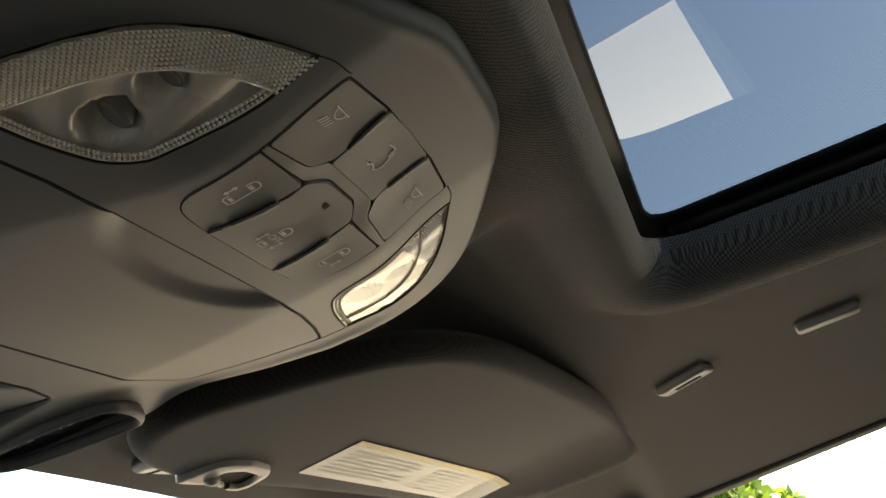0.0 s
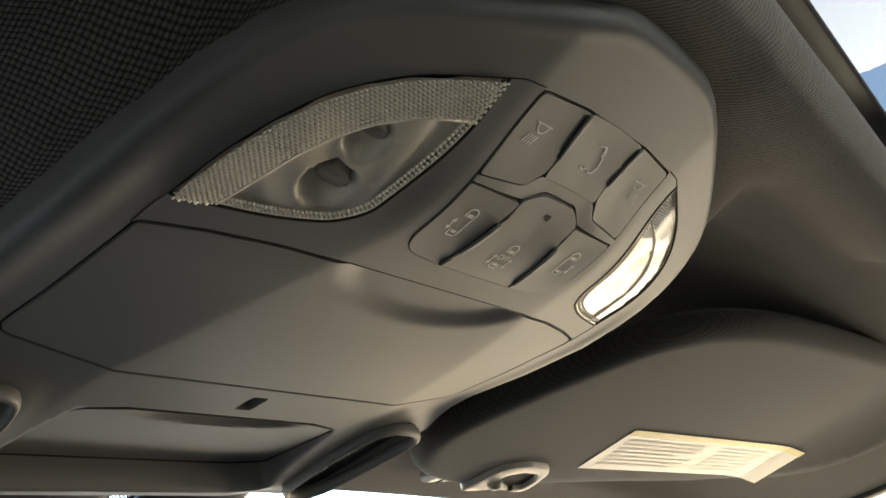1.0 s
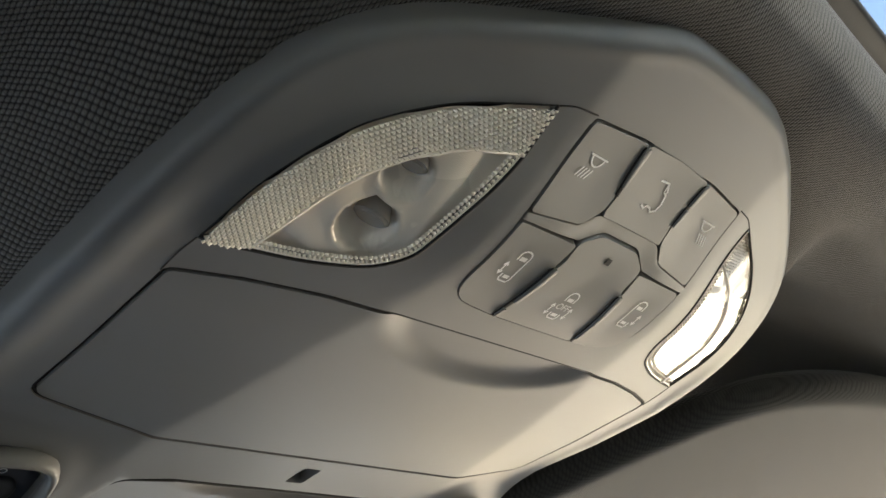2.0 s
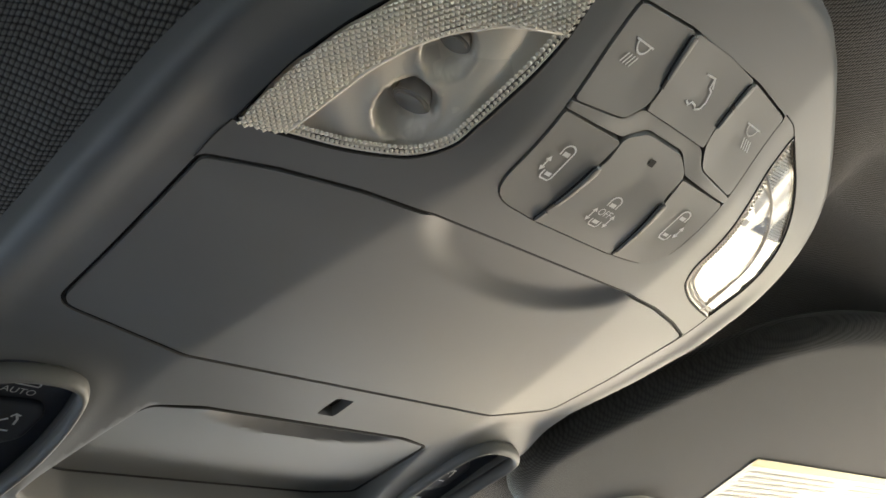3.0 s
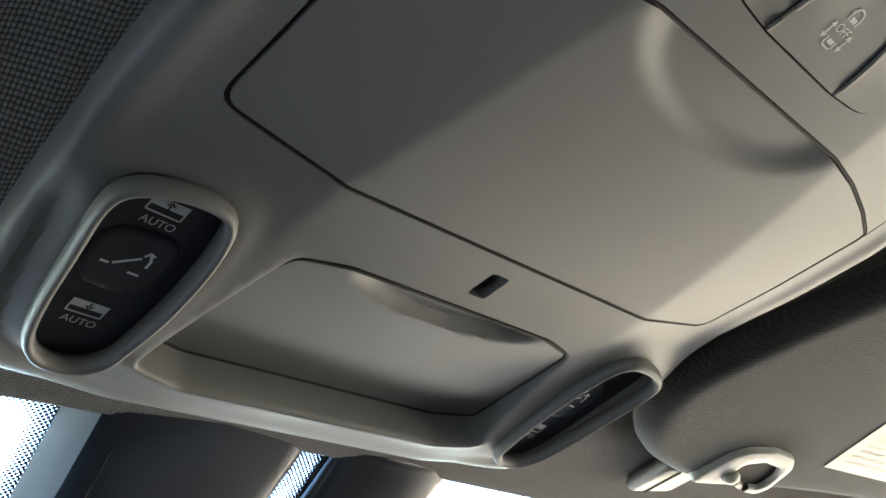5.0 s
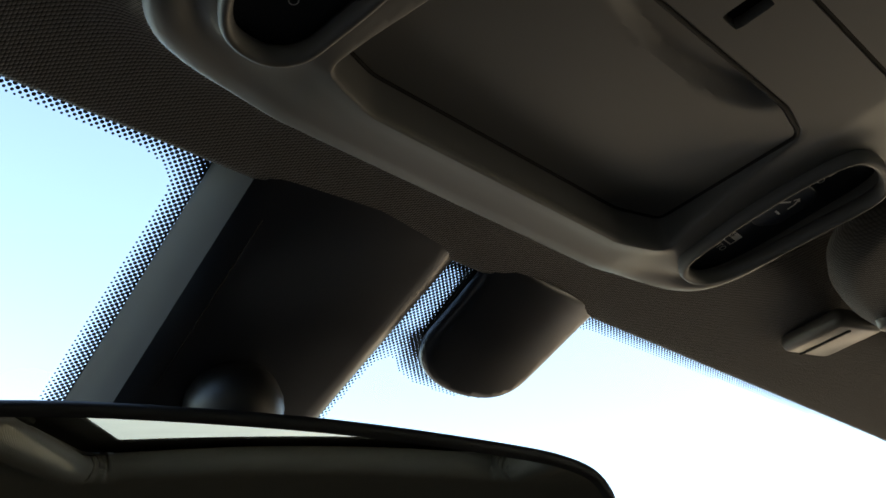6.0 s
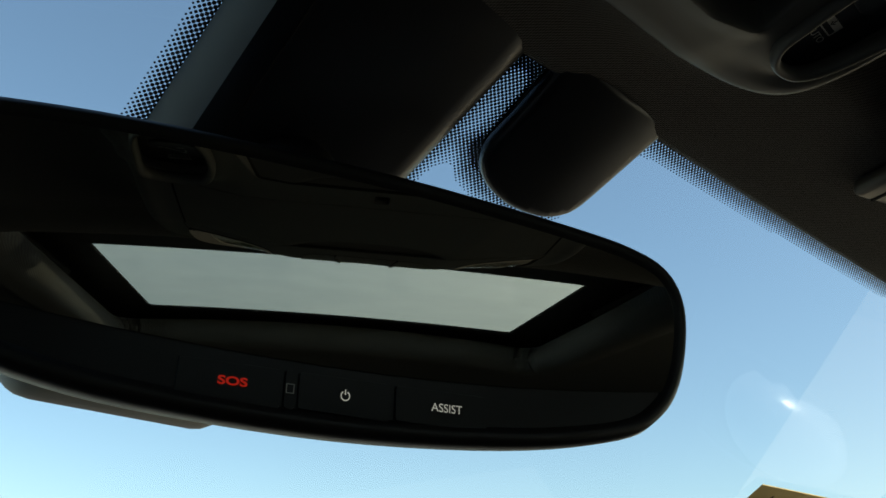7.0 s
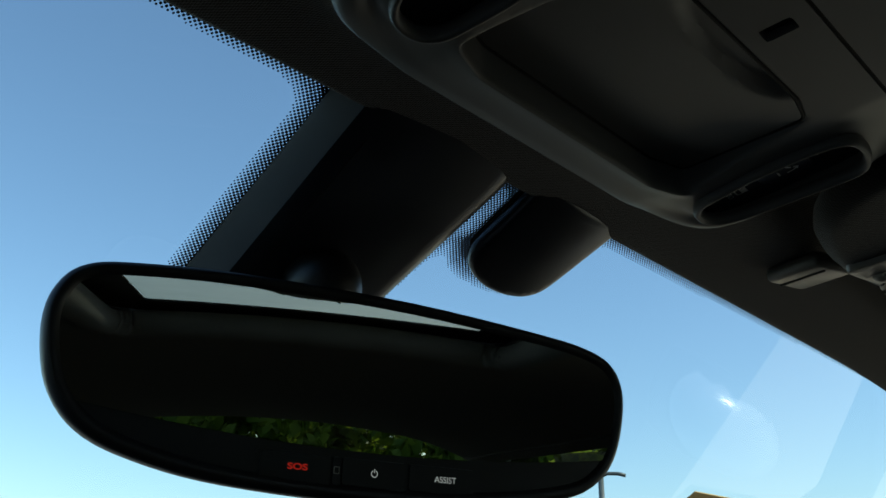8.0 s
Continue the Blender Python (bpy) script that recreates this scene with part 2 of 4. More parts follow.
def tube(points, radius, sides=8, closed=False, squash=1.0, up=(0, 0, 1)):
    pts = [Vector(p) for p in points]
    rings = []
    for i, p in enumerate(pts):
        a = pts[i - 1] if (i or closed) else p
        b = pts[(i + 1) % len(pts)] if (i + 1 < len(pts) or closed) else p
        d = (b - a).normalized()
        u = Vector(up) - d * d.dot(Vector(up))
        u.normalize()
        v = d.cross(u)
        rings.append([p + (math.cos(k * math.tau / sides) * v + math.sin(k * math.tau / sides) * u * squash) * radius for k in range(sides)])
    if closed:
        rings.append(rings[0])
    return loft(rings, True, not closed)


def rounded(points, radius, seg=6):
    """A polygon with its corners rounded; radius is one number or one for each corner."""
    n = len(points)
    out = []
    for i in range(n):
        p, a, b = (np.array(points[k % n], float) for k in (i, i - 1, i + 1))
        r = radius[i] if isinstance(radius, (list, tuple)) else radius
        da, db = a - p, b - p
        la, lb = np.linalg.norm(da), np.linalg.norm(db)
        da, db = da / la, db / lb
        ang = math.acos(max(-1, min(1, float(da @ db))))
        cut = min(r / max(math.tan(ang / 2), 1e-3), la * 0.48, lb * 0.48)
        if r <= 0 or ang > 3.0:
            out.append(p)
            continue
        s, e = p + da * cut, p + db * cut
        for k in range(seg + 1):
            u = k / seg
            out.append((1 - u) ** 2 * s + 2 * u * (1 - u) * p + u * u * e)
    return np.array(out)


def spline(points, n=6):
    """A smooth closed outline through the points."""
    p = np.asarray(points, float)
    a, b, c, d = np.roll(p, 1, 0), p, np.roll(p, -1, 0), np.roll(p, -2, 0)
    out = []
    for i in range(len(p)):
        for k in range(n):
            t = k / n
            out.append(0.5 * (2 * b[i] + (c[i] - a[i]) * t + (2 * a[i] - 5 * b[i] + 4 * c[i] - d[i]) * t * t + (3 * b[i] - a[i] - 3 * c[i] + d[i]) * t ** 3))
    return np.array(out)


def through_points(points, n=6):
    """A smooth open line through the points."""
    p = np.asarray(points, float)
    p = np.concatenate([2 * p[:1] - p[1:2], p, 2 * p[-1:] - p[-2:-1]])
    out = []
    for a, b, c, d in zip(p[:-3], p[1:-2], p[2:-1], p[3:]):
        for k in range(n):
            t = k / n
            out.append(0.5 * (2 * b + (c - a) * t + (2 * a - 5 * b + 4 * c - d) * t * t + (3 * b - a - 3 * c + d) * t ** 3))
    return np.array(out + [p[-2]])


def mirrored(half):
    """A closed outline from its right half, listed from rear to front."""
    return [(x, y) for x, y in half] + [(-x, y) for x, y in half[::-1]]


def edge_distance(p, poly):
    """Signed distance (inside is positive), nearest outline point, and the way out there."""
    a = np.asarray(poly, float)
    b = np.roll(a, -1, 0)
    ab = b - a
    best = np.full(len(p), 1e9)
    near = np.zeros((len(p), 2))
    seg = np.zeros(len(p), int)
    inside = np.zeros(len(p), bool)
    for i in range(len(a)):
        d = p - a[i]
        t = np.clip((d @ ab[i]) / max(ab[i] @ ab[i], 1e-18), 0, 1)
        q = a[i] + t[:, None] * ab[i]
        dist = np.hypot(*(p - q).T)
        m = dist < best
        best[m], near[m], seg[m] = dist[m], q[m], i
        if ab[i, 1] != 0:
            cross = ((a[i, 1] > p[:, 1]) != (b[i, 1] > p[:, 1])) & (p[:, 0] < a[i, 0] + (p[:, 1] - a[i, 1]) * ab[i, 0] / ab[i, 1])
            inside ^= cross
    area = 0.5 * np.sum(a[:, 0] * b[:, 1] - b[:, 0] * a[:, 1])
    nrm = np.stack([ab[:, 1], -ab[:, 0]], 1) * (1 if area > 0 else -1)
    nrm /= np.maximum(np.hypot(*nrm.T), 1e-12)[:, None]
    nv = nrm + 0.5 * (np.roll(nrm, 1, 0) + np.roll(nrm, -1, 0))
    nv /= np.hypot(*nv.T)[:, None]
    return np.where(inside, best, -best), near, nv[seg]


def patch(outer, zf, step, outer_profile=(), holes=(), flip=False):
    """A sheet over a plan outline with holes, at the height zf(x, y). Each edge is carried on by a profile of
    (way past the edge, rise). holes: pairs of outline and profile."""
    outer = np.asarray(outer, float)
    lo, hi = outer.min(0) - step, outer.max(0) + step
    nx, ny = (int(v) for v in np.ceil((hi - lo) / step))
    gx, gy = np.meshgrid(lo[0] + step * np.arange(nx + 1), lo[1] + step * np.arange(ny + 1), indexing="ij")
    p = np.stack([gx.ravel(), gy.ravel()], 1)
    c = np.stack([(gx[:-1, :-1] + step / 2).ravel(), (gy[:-1, :-1] + step / 2).ravel()], 1)
    keep = edge_distance(c, outer)[0] > 0
    for poly, _ in holes:
        keep &= edge_distance(c, poly)[0] < 0
    ids = np.arange((nx + 1) * (ny + 1)).reshape(nx + 1, ny + 1)
    quads = np.stack([ids[:-1, :-1], ids[:-1, 1:], ids[1:, 1:], ids[1:, :-1]], -1).reshape(-1, 4)[keep]
    edges = {}
    for q in quads.tolist():
        for i in range(4):
            e = (q[i], q[(i + 1) % 4])
            if (e[1], e[0]) in edges:
                del edges[(e[1], e[0])]
            else:
                edges[e] = True
    rim = sorted({v for e in edges for v in e})
    loops = [(outer, outer_profile, 1)] + [(np.asarray(h, float), pr, -1) for h, pr in holes]
    ds = np.stack([np.abs(edge_distance(p[rim], l[0])[0]) for l in loops]) if rim else np.zeros((1, 0))
    which = ds.argmin(0)
    out_dir, prof = {}, {}
    for k, (poly, pr, sign) in enumerate(loops):
        sel = [v for v, w in zip(rim, which) if w == k]
        if not sel:
            continue
        _, near, way = edge_distance(p[sel], poly)
        for v, q, n in zip(sel, near, way):
            p[v] = q
            out_dir[v], prof[v] = n * sign, k
    used = np.unique(quads)
    new_id = {int(v): i for i, v in enumerate(used)}
    z = zf(p[used, 0], p[used, 1])
    verts = np.column_stack([p[used], z]).tolist()
    faces = [[new_id[v] for v in q] for q in quads.tolist()]
    rings = {}
    for v in rim:
        base = verts[new_id[v]]
        row = [new_id[v]]
        for d, dz in loops[prof[v]][1]:
            n = out_dir[v]
            row.append(len(verts))
            verts.append([base[0] + n[0] * d, base[1] + n[1] * d, base[2] + dz])
        rings[v] = row
    for a, b in edges:
        if prof[a] != prof[b]:
            continue
        ra, rb = rings[a], rings[b]
        for i in range(len(ra) - 1):
            faces.append([rb[i], ra[i], ra[i + 1], rb[i + 1]])
    if flip:
        faces = [f[::-1] for f in faces]
    return verts, faces


def ribbon(lines, width, place, closed=False):
    """Flat printed strokes: polylines of (u, v) laid down by place(u, v)."""
    verts, faces = [], []
    for line in lines:
        q = [np.array(v, float) for v in line]
        left, right = [], []
        for i, v in enumerate(q):
            a, b = q[max(i - 1, 0)], q[min(i + 1, len(q) - 1)]
            d = (b - a) / max(np.linalg.norm(b - a), 1e-9)
            n = np.array([-d[1], d[0]]) * width / 2
            left.append(v + n)
            right.append(v - n)
        k = len(verts)
        for l, r in zip(left, right):
            verts += [place(*l), place(*r)]
        for i in range(len(q) - 1):
            faces.append((k + 2 * i, k + 2 * i + 1, k + 2 * i + 3, k + 2 * i + 2))
    return verts, faces


def arc(cx, cy, r, a0, a1, n=10, ry=None):
    return [(cx + r * math.cos(radians(a0 + (a1 - a0) * i / n)), cy + (ry or r) * math.sin(radians(a0 + (a1 - a0) * i / n))) for i in range(n + 1)]


def lettering(name, body, size, place, material, parent, bold=0.0):
    """Letters as flat faces, laid down by place(u, v), centred."""
    cu = bpy.data.curves.new(name, "FONT")
    cu.body, cu.size, cu.offset, cu.align_x, cu.align_y = body, size, bold, "CENTER", "CENTER"
    tmp = bpy.data.objects.new(name, cu)
    scene.collection.objects.link(tmp)
    me = tmp.evaluated_get(bpy.context.evaluated_depsgraph_get()).to_mesh()
    verts = [place(v.co.x, v.co.y) for v in me.vertices]
    faces = [tuple(f.vertices) for f in me.polygons]
    tmp.to_mesh_clear()
    bpy.data.objects.remove(tmp)
    return link(name, verts, faces, material, parent, smooth=False)


def smooth01(x):
    x = np.clip(x, 0, 1)
    return x * x * (3 - 2 * x)

# ---- the roof lining ----


def head_z(x, y):
    ax = np.abs(x)
    # shallow recess for the passenger visor
    recess = smooth01((x - 0.10) / 0.06) * (1 - smooth01((x - 0.70) / 0.04)) * smooth01((y - 0.008 + 0.02 * x) / 0.035) * (1 - smooth01((y - 0.225) / 0.04))
    rise = np.where(y > -0.8, -0.12 * (y - 0.14), 0.1128 - 0.046 * (y + 0.8))
    return 0.018 * recess + 0.014 + rise - 0.15 * x * x - 0.45 * np.maximum(ax - 0.42, 0) ** 2


def header_y(x):
    return 0.339 - 0.15 * x * x


# ---- underside and outline of the overhead console ----
_y = np.linspace(-0.10, 0.31, 411)
_knots_y = [-0.10, -0.045, -0.03, 0.0, 0.02, 0.04, 0.08, 0.12, 0.17, 0.21, 0.248, 0.262, 0.278, 0.31]
_knots_z = [0.0525, 0.0193, 0.0128, 0.0006, -0.0116, -0.0173, -0.0206, -0.0240, -0.0262, -0.0305, -0.0362, -0.0375, -0.0330, -0.0240]
_c = np.interp(_y, _knots_y, _knots_z)
_k = np.exp(-0.5 * (np.arange(-24, 25) / 8.0) ** 2)
_c = np.convolve(np.pad(_c, 24, mode="edge"), _k / _k.sum(), mode="valid")


def console_z(x, y):
    """Underside of the console: a flat middle between two creases, with flanks that turn up."""
    c = np.interp(y, _y, _c)
    crease = np.interp(y, [0.0, 0.045, 0.067, 0.107, 0.154, 0.185], [0.046, 0.050, 0.0550, 0.0640, 0.0728, 0.0755])
    slope = np.interp(y, [-0.02, 0.02, 0.05, 0.085, 0.12, 0.155, 0.185, 0.23], [0.12, 0.14, 0.115, 0.098, 0.13, 0.175, 0.15, 0.10])
    d = np.abs(x) - crease
    soft = 0.5 * (d + np.sqrt(d * d + 0.0016 ** 2))
    return c + slope * soft


OUTLINE = spline(mirrored([(0.022, -0.0352), (0.042, -0.0296), (0.062, -0.0207), (0.081, -0.0115), (0.0985, -0.0020), (0.1110, 0.0075), (0.1205, 0.0190), (0.1270, 0.034), (0.1320, 0.057), (0.1345, 0.09), (0.1350, 0.125),
                           (0.1350, 0.18), (0.1350, 0.22), (0.1318, 0.249), (0.1232, 0.268), (0.106, 0.278), (0.085, 0.2815), (0.05, 0.2820)]))
SUNROOF = rounded(mirrored([(0.318, -0.034), (0.334, -0.75)]), 0.078, 10)
front = [(x, float(header_y(x))) for x in np.linspace(-0.70, 0.70, 45)]
side_y = [-0.9, -0.45, -0.215, -0.12, -0.036, 0.03, 0.10]
side_x = [0.655, 0.658, 0.665, 0.679, 0.690, 0.697, 0.700]
LINING = np.array(front + [(x, y) for x, y in list(zip(side_x, side_y))[::-1]] + [(-x, y) for x, y in zip(side_x, side_y)])


def lining_z(x, y):
    d = np.maximum(-edge_distance(np.stack([x, y], 1), SUNROOF)[0], 0)
    z = head_z(x, y) - 0.0125 * smooth01((0.024 - d) / 0.022)
    # the cloth swells down to meet the console all round
    q = np.stack([x, y], 1)
    near = (np.abs(x) < 0.21) & (y > -0.10)
    swell = np.zeros(len(x))
    e, at, _ = edge_distance(q[near], OUTLINE)
    level = console_z(at[:, 0], at[:, 1]) + 0.0075
    reach = 0.016 + 0.030 * smooth01((0.03 - at[:, 1]) / 0.06)
    fall = np.exp(-(np.maximum(-e, 0) / reach) ** 2 - (np.maximum(e - 0.012, 0) / 0.010) ** 2)
    swell[near] = np.maximum(z[near] - level, 0) * fall
    return z - swell


v1, f1 = patch(LINING, lining_z, 0.007, [(0.003, 0.001), (0.006, 0.004), (0.007, 0.012)],
               [(SUNROOF, [(0.007, 0.0005), (0.014, 0.0024), (0.0205, 0.0065), (0.0255, 0.0125), (0.0285, 0.020), (0.0290, 0.029), (0.022, 0.040)])])
v2, f2 = patch([(-0.70, -2.5), (0.70, -2.5), (0.70, -0.898), (-0.70, -0.898)], head_z, 0.06)
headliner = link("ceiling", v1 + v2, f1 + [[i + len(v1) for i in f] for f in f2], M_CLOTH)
tagged(headliner, "dark knitted cloth headliner with a rolled sunroof edge", "ceiling", kind="structure")

# ---- sunroof ----


def glass_z(x, y):
    return head_z(0 * x, y) + 0.040 - 0.08 * x * x


def build_sunroof():
    roof = thing("sunroof", "dark tinted glass sunroof in two panes with black side rails", "sunroof")
    v, f = patch(rounded(mirrored([(0.33, -0.04), (0.33, -0.258)]), 0.03, 6), glass_z, 0.02)
    link("glass", v, f, M_ROOFGLASS, roof, "grey-tinted glass")
    v, f = patch(rounded(mirrored([(0.33, -0.262), (0.33, -0.80)]), 0.03, 6), glass_z, 0.02)
    link("glass", v, f, M_DUSTY, roof, "paler dusty glass of the rear pane")
    # black rubber frame round the glass
    outer = rounded(mirrored([(0.46, -0.025), (0.46, -0.84)]), 0.03, 6)
    inner = rounded(mirrored([(0.307, -0.066), (0.300, -0.235)]), 0.024, 8)
    rear = rounded(mirrored([(0.268, -0.300), (0.268, -0.690)]), 0.012, 6)
    v, f = patch(outer, lambda x, y: glass_z(x, y) - 0.003, 0.006, [(0.0, 0.006)], [(inner, [(0.0015, 0.001), (0.002, 0.003)]), (rear, [(0.0015, 0.001), (0.002, 0.003)])])
    link("frame", v, f, M_RUBBER, roof, "black rubber frame")
    # pleated rails along the sides
    for side in (-1, 1):
        for k in range(6):
            x = side * (0.322 + 0.013 * k)
            pts = [(x, y, float(glass_z(np.array(x), np.array(y))) - 0.005 - 0.0022 * k) for y in np.linspace(-0.078, -0.44, 12)]
            v, f = tube(pts, 0.0058, 8)
            link("rail", v, f, M_RUBBER, roof)
    return roof


build_sunroof()
# ---- overhead console ----
console = thing("overhead_console", "grey moulded plastic overhead console with lamps, switches and two lidded bins", "overhead console")
BIN = rounded(mirrored([(0.050, 0.0650), (0.0732, 0.0682), (0.0964, 0.0736), (0.1154, 0.0798), (0.1154, 0.1528), (0.0725, 0.1556)]), [0.02, 0.03, 0.03, 0.004, 0.0075, 0.006] + [0.006, 0.0075, 0.004, 0.03, 0.03, 0.02], 6)
TRAY = rounded(mirrored([(0.048, 0.1815), (0.0665, 0.1855), (0.0820, 0.2520), (0.060, 0.2590)]), [0.02, 0.007, 0.006, 0.02, 0.02, 0.006, 0.007, 0.02], 6)
LENS_OUTER = through_points([(-0.1138, 0.0667), (-0.1133, 0.0598), (-0.1118, 0.0460), (-0.1073, 0.0326), (-0.1006, 0.0218), (-0.0911, 0.0130), (-0.0796, 0.0055), (-0.0662, -0.0010), (-0.0558, -0.0059)])
LENS_INNER = through_points([(-0.0558, -0.0059), (-0.0559, 0.0069), (-0.0583, 0.0179), (-0.0606, 0.0265), (-0.0623, 0.0357), (-0.0637, 0.0438), (-0.0687, 0.0509), (-0.0747, 0.0551), (-0.0870, 0.0602), (-0.1013, 0.0640), (-0.1138, 0.0667)])
LENS = np.concatenate([LENS_OUTER[:-1], LENS_INNER[:-1]])
PAD = rounded(mirrored([(0.020, -0.0117), (0.0428, -0.0094), (0.0438, 0.0185), (0.0438, 0.0518), (0.0180, 0.0538)]), [0.02, 0.002, 0.03, 0.0145, 0.01, 0.01, 0.0145, 0.03, 0.002, 0.02], 6)
OVAL = spline([(-0.1240, 0.1890), (-0.1205, 0.1808), (-0.1095, 0.1765), (-0.0970, 0.1768), (-0.0900, 0.1825), (-0.0866, 0.1985), (-0.0860, 0.2200), (-0.0880, 0.2385), (-0.0905, 0.2495), (-0.0980, 0.2555), (-0.1090, 0.2545), (-0.1160, 0.2467), (-0.1197, 0.2325), (-0.1225, 0.2070)], 6)
SLOT = rounded([(-0.0042, 0.1628), (0.0042, 0.1628), (0.0042, 0.1752), (-0.0042, 0.1752)], 0.0012, 4)
flip_x = np.array([-1.0, 1.0])
LENS_R, OVAL_R = (LENS * flip_x)[::-1], (OVAL * flip_x)[::-1]


def inset(poly, d):
    _, _, way = edge_distance(np.asarray(poly) + 0.0, poly)
    return np.asarray(poly) - way * d


SEAM = [(0.00004, 0.0004), (0.0001, 0.0062)]


def body_z(x, y):
    z = console_z(x, y)
    p = np.stack([np.abs(x) * -1, y], 1)
    d = -edge_distance(p, OVAL)[0]
    # swelling towards the oval, and the lip of the tray
    outer = smooth01((np.abs(x) - 0.090) / 0.035)
    z = z - (0.0020 + 0.0003 * outer) * np.exp(-(np.maximum(d - 0.0014, 0) / 0.0060) ** 2) - 0.0035 * outer * smooth01((y - 0.165) / 0.03)
    # hollow channel between the outer rim and the collar of the oval
    z = z + 0.0034 * outer * np.exp(-((d - 0.0068) / 0.0036) ** 2) * smooth01((y - 0.183) / 0.02)
    # soft roll along the outer edge
    e = edge_distance(np.stack([x, y], 1), OUTLINE)[0]
    z = z - 0.0014 * np.exp(-((e - 0.004) / 0.0055) ** 2) * smooth01((y - 0.03) / 0.04)
    t = np.abs(edge_distance(np.stack([x, y], 1), TRAY)[0])
    z = z - 0.0015 * np.exp(-(t / 0.004) ** 2) * smooth01((y - 0.235) / 0.02)
    return z


RIM = [(0.0020, 0.0004), (0.0038, 0.0017), (0.0048, 0.0038), (0.0050, 0.0095), (0.0050, 0.0150), (0.0030, 0.060)]
OVAL_EDGE = [(0.0002, 0.0002), (0.0005, 0.0010), (0.0006, 0.0030), (0.0006, 0.0135)]
TRAY_EDGE = [(0.0004, 0.0002), (0.0009, 0.0009), (0.0012, 0.0030), (0.0012, 0.0170)]
v, f = patch(inset(OUTLINE, 0.003), body_z, 0.0020, RIM,
             [(BIN, SEAM), (TRAY, TRAY_EDGE), (LENS, SEAM), (LENS_R, SEAM), (PAD, SEAM), (OVAL, OVAL_EDGE), (OVAL_R, OVAL_EDGE), (SLOT, SEAM)])
body = link("body", v, f, M_PLASTIC, console, "grey grained plastic shell", angle=32)
edge = inset(OUTLINE, 0.0005)
link("edge_gap", *tube([(a, b, float(console_z(np.array(a), np.array(b))) + 0.0072) for a, b in edge], 0.0022, 6, closed=True), M_GAP, console, "black gap along the headliner")
# black sheet added above the shell, so the gaps read as deep shade
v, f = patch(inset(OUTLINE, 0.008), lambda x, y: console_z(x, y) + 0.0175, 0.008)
link("backing", v, f, M_GAP, console, "black sheet for the shade behind the gaps")


# thin split line between the outer frame of the shell and the lamps, buttons and lid
for side in (1, -1):
    for line in ([(-0.1143, 0.0672), (-0.1152, 0.0735), (-0.1154, 0.0815)], [(-0.0556, -0.0062), (-0.0500, -0.0086), (-0.0424, -0.0098)]):
        pts = [(x * side, y, float(console_z(np.array(x * side), np.array(y))) + 0.0001) for x, y in through_points(line, 5)]
        link("split_line", *tube(pts, 0.00028, 6), M_GAP, console, "fine dark split line")


def bin_z(x, y):
    d = np.hypot(x / 0.0545, (y - 0.0640) / 0.0250)
    return console_z(x, y) + 0.0027 * smooth01((1.0 - d) / 0.30)


PANEL_EDGE = [(0.00004, 0.0004), (0.0001, 0.0062)]
v, f = patch(inset(BIN, 0.0016), bin_z, 0.0018, PANEL_EDGE)
v2, f2 = patch(inset(BIN, -0.0012), lambda x, y: bin_z(x, y) + 0.0060, 0.004)
link("bin_gasket", v2, f2, M_GAP, console, "black gap round the lid")
link("bin_seam", *tube([(a, b, float(console_z(np.array(a), np.array(b))) + 0.0012) for a, b in inset(BIN, 0.0008)], 0.0009, 6, closed=True), M_GAP, console, "black seam round the lid")
bin_lid = link("bin_lid", v, f, M_PLASTIC, console, "closed grey lid with a finger scoop", angle=32)


def tray_z(x, y):
    d = np.hypot(x / 0.048, (y - 0.1835) / 0.0135)
    base = np.interp(y, [0.18, 0.187, 0.262], [-0.0275, -0.0274, -0.0228])
    return base + 0.0045 * smooth01((1.0 - d) / 0.38)


v, f = patch(inset(TRAY, 0.0024), tray_z, 0.0018, PANEL_EDGE)
v2, f2 = patch(inset(TRAY, -0.0012), lambda x, y: tray_z(x, y) + 0.0023, 0.004)
link("tray_gasket", v2, f2, M_GAP, console, "black gap round the sunken lid")
ring = inset(TRAY, 0.0014)
link("tray_seam", *tube([(a, b, float(tray_z(np.array(a), np.array(b))) + 0.0002) for a, b in ring], 0.0008, 6, closed=True), M_GAP, console, "black seam round the sunken lid")
link("tray_lid", v, f, M_PLASTIC, console, "sunken grey lid with a finger scoop", angle=32)
v, f = patch(inset(SLOT, -0.001), lambda x, y: console_z(x, y) + 0.004, 0.002)
link("slot", v, f, M_GAP, console, "black microphone slot")


def over_console(zf, lift=0.0003):
    return lambda u, v: (u, v, float(zf(np.array([u]), np.array([v]))[0]) - lift)


def printed(cx, cy, zf, scale=0.001, turn=0.0, lift=0.0003):
    """Places a mark of millimetres, upright as read from below: up is towards the rear."""
    c, s = math.cos(radians(turn)), math.sin(radians(turn))
    put = over_console(zf, lift)
    return lambda u, v: put(cx + (u * c - v * s) * scale, cy - (u * s + v * c) * scale)

# ---- map lamps ----


BAND = [(-0.1014, 0.0623), (-0.1002, 0.0561), (-0.0966, 0.0390), (-0.0911, 0.0286), (-0.0845, 0.0216), (-0.0727, 0.0134), (-0.0575, 0.0076)]
BOWLS = [(-0.0805, 0.0432, 0.0086, 0.0066), (-0.0812, 0.0262, 0.0069, 0.0054)]


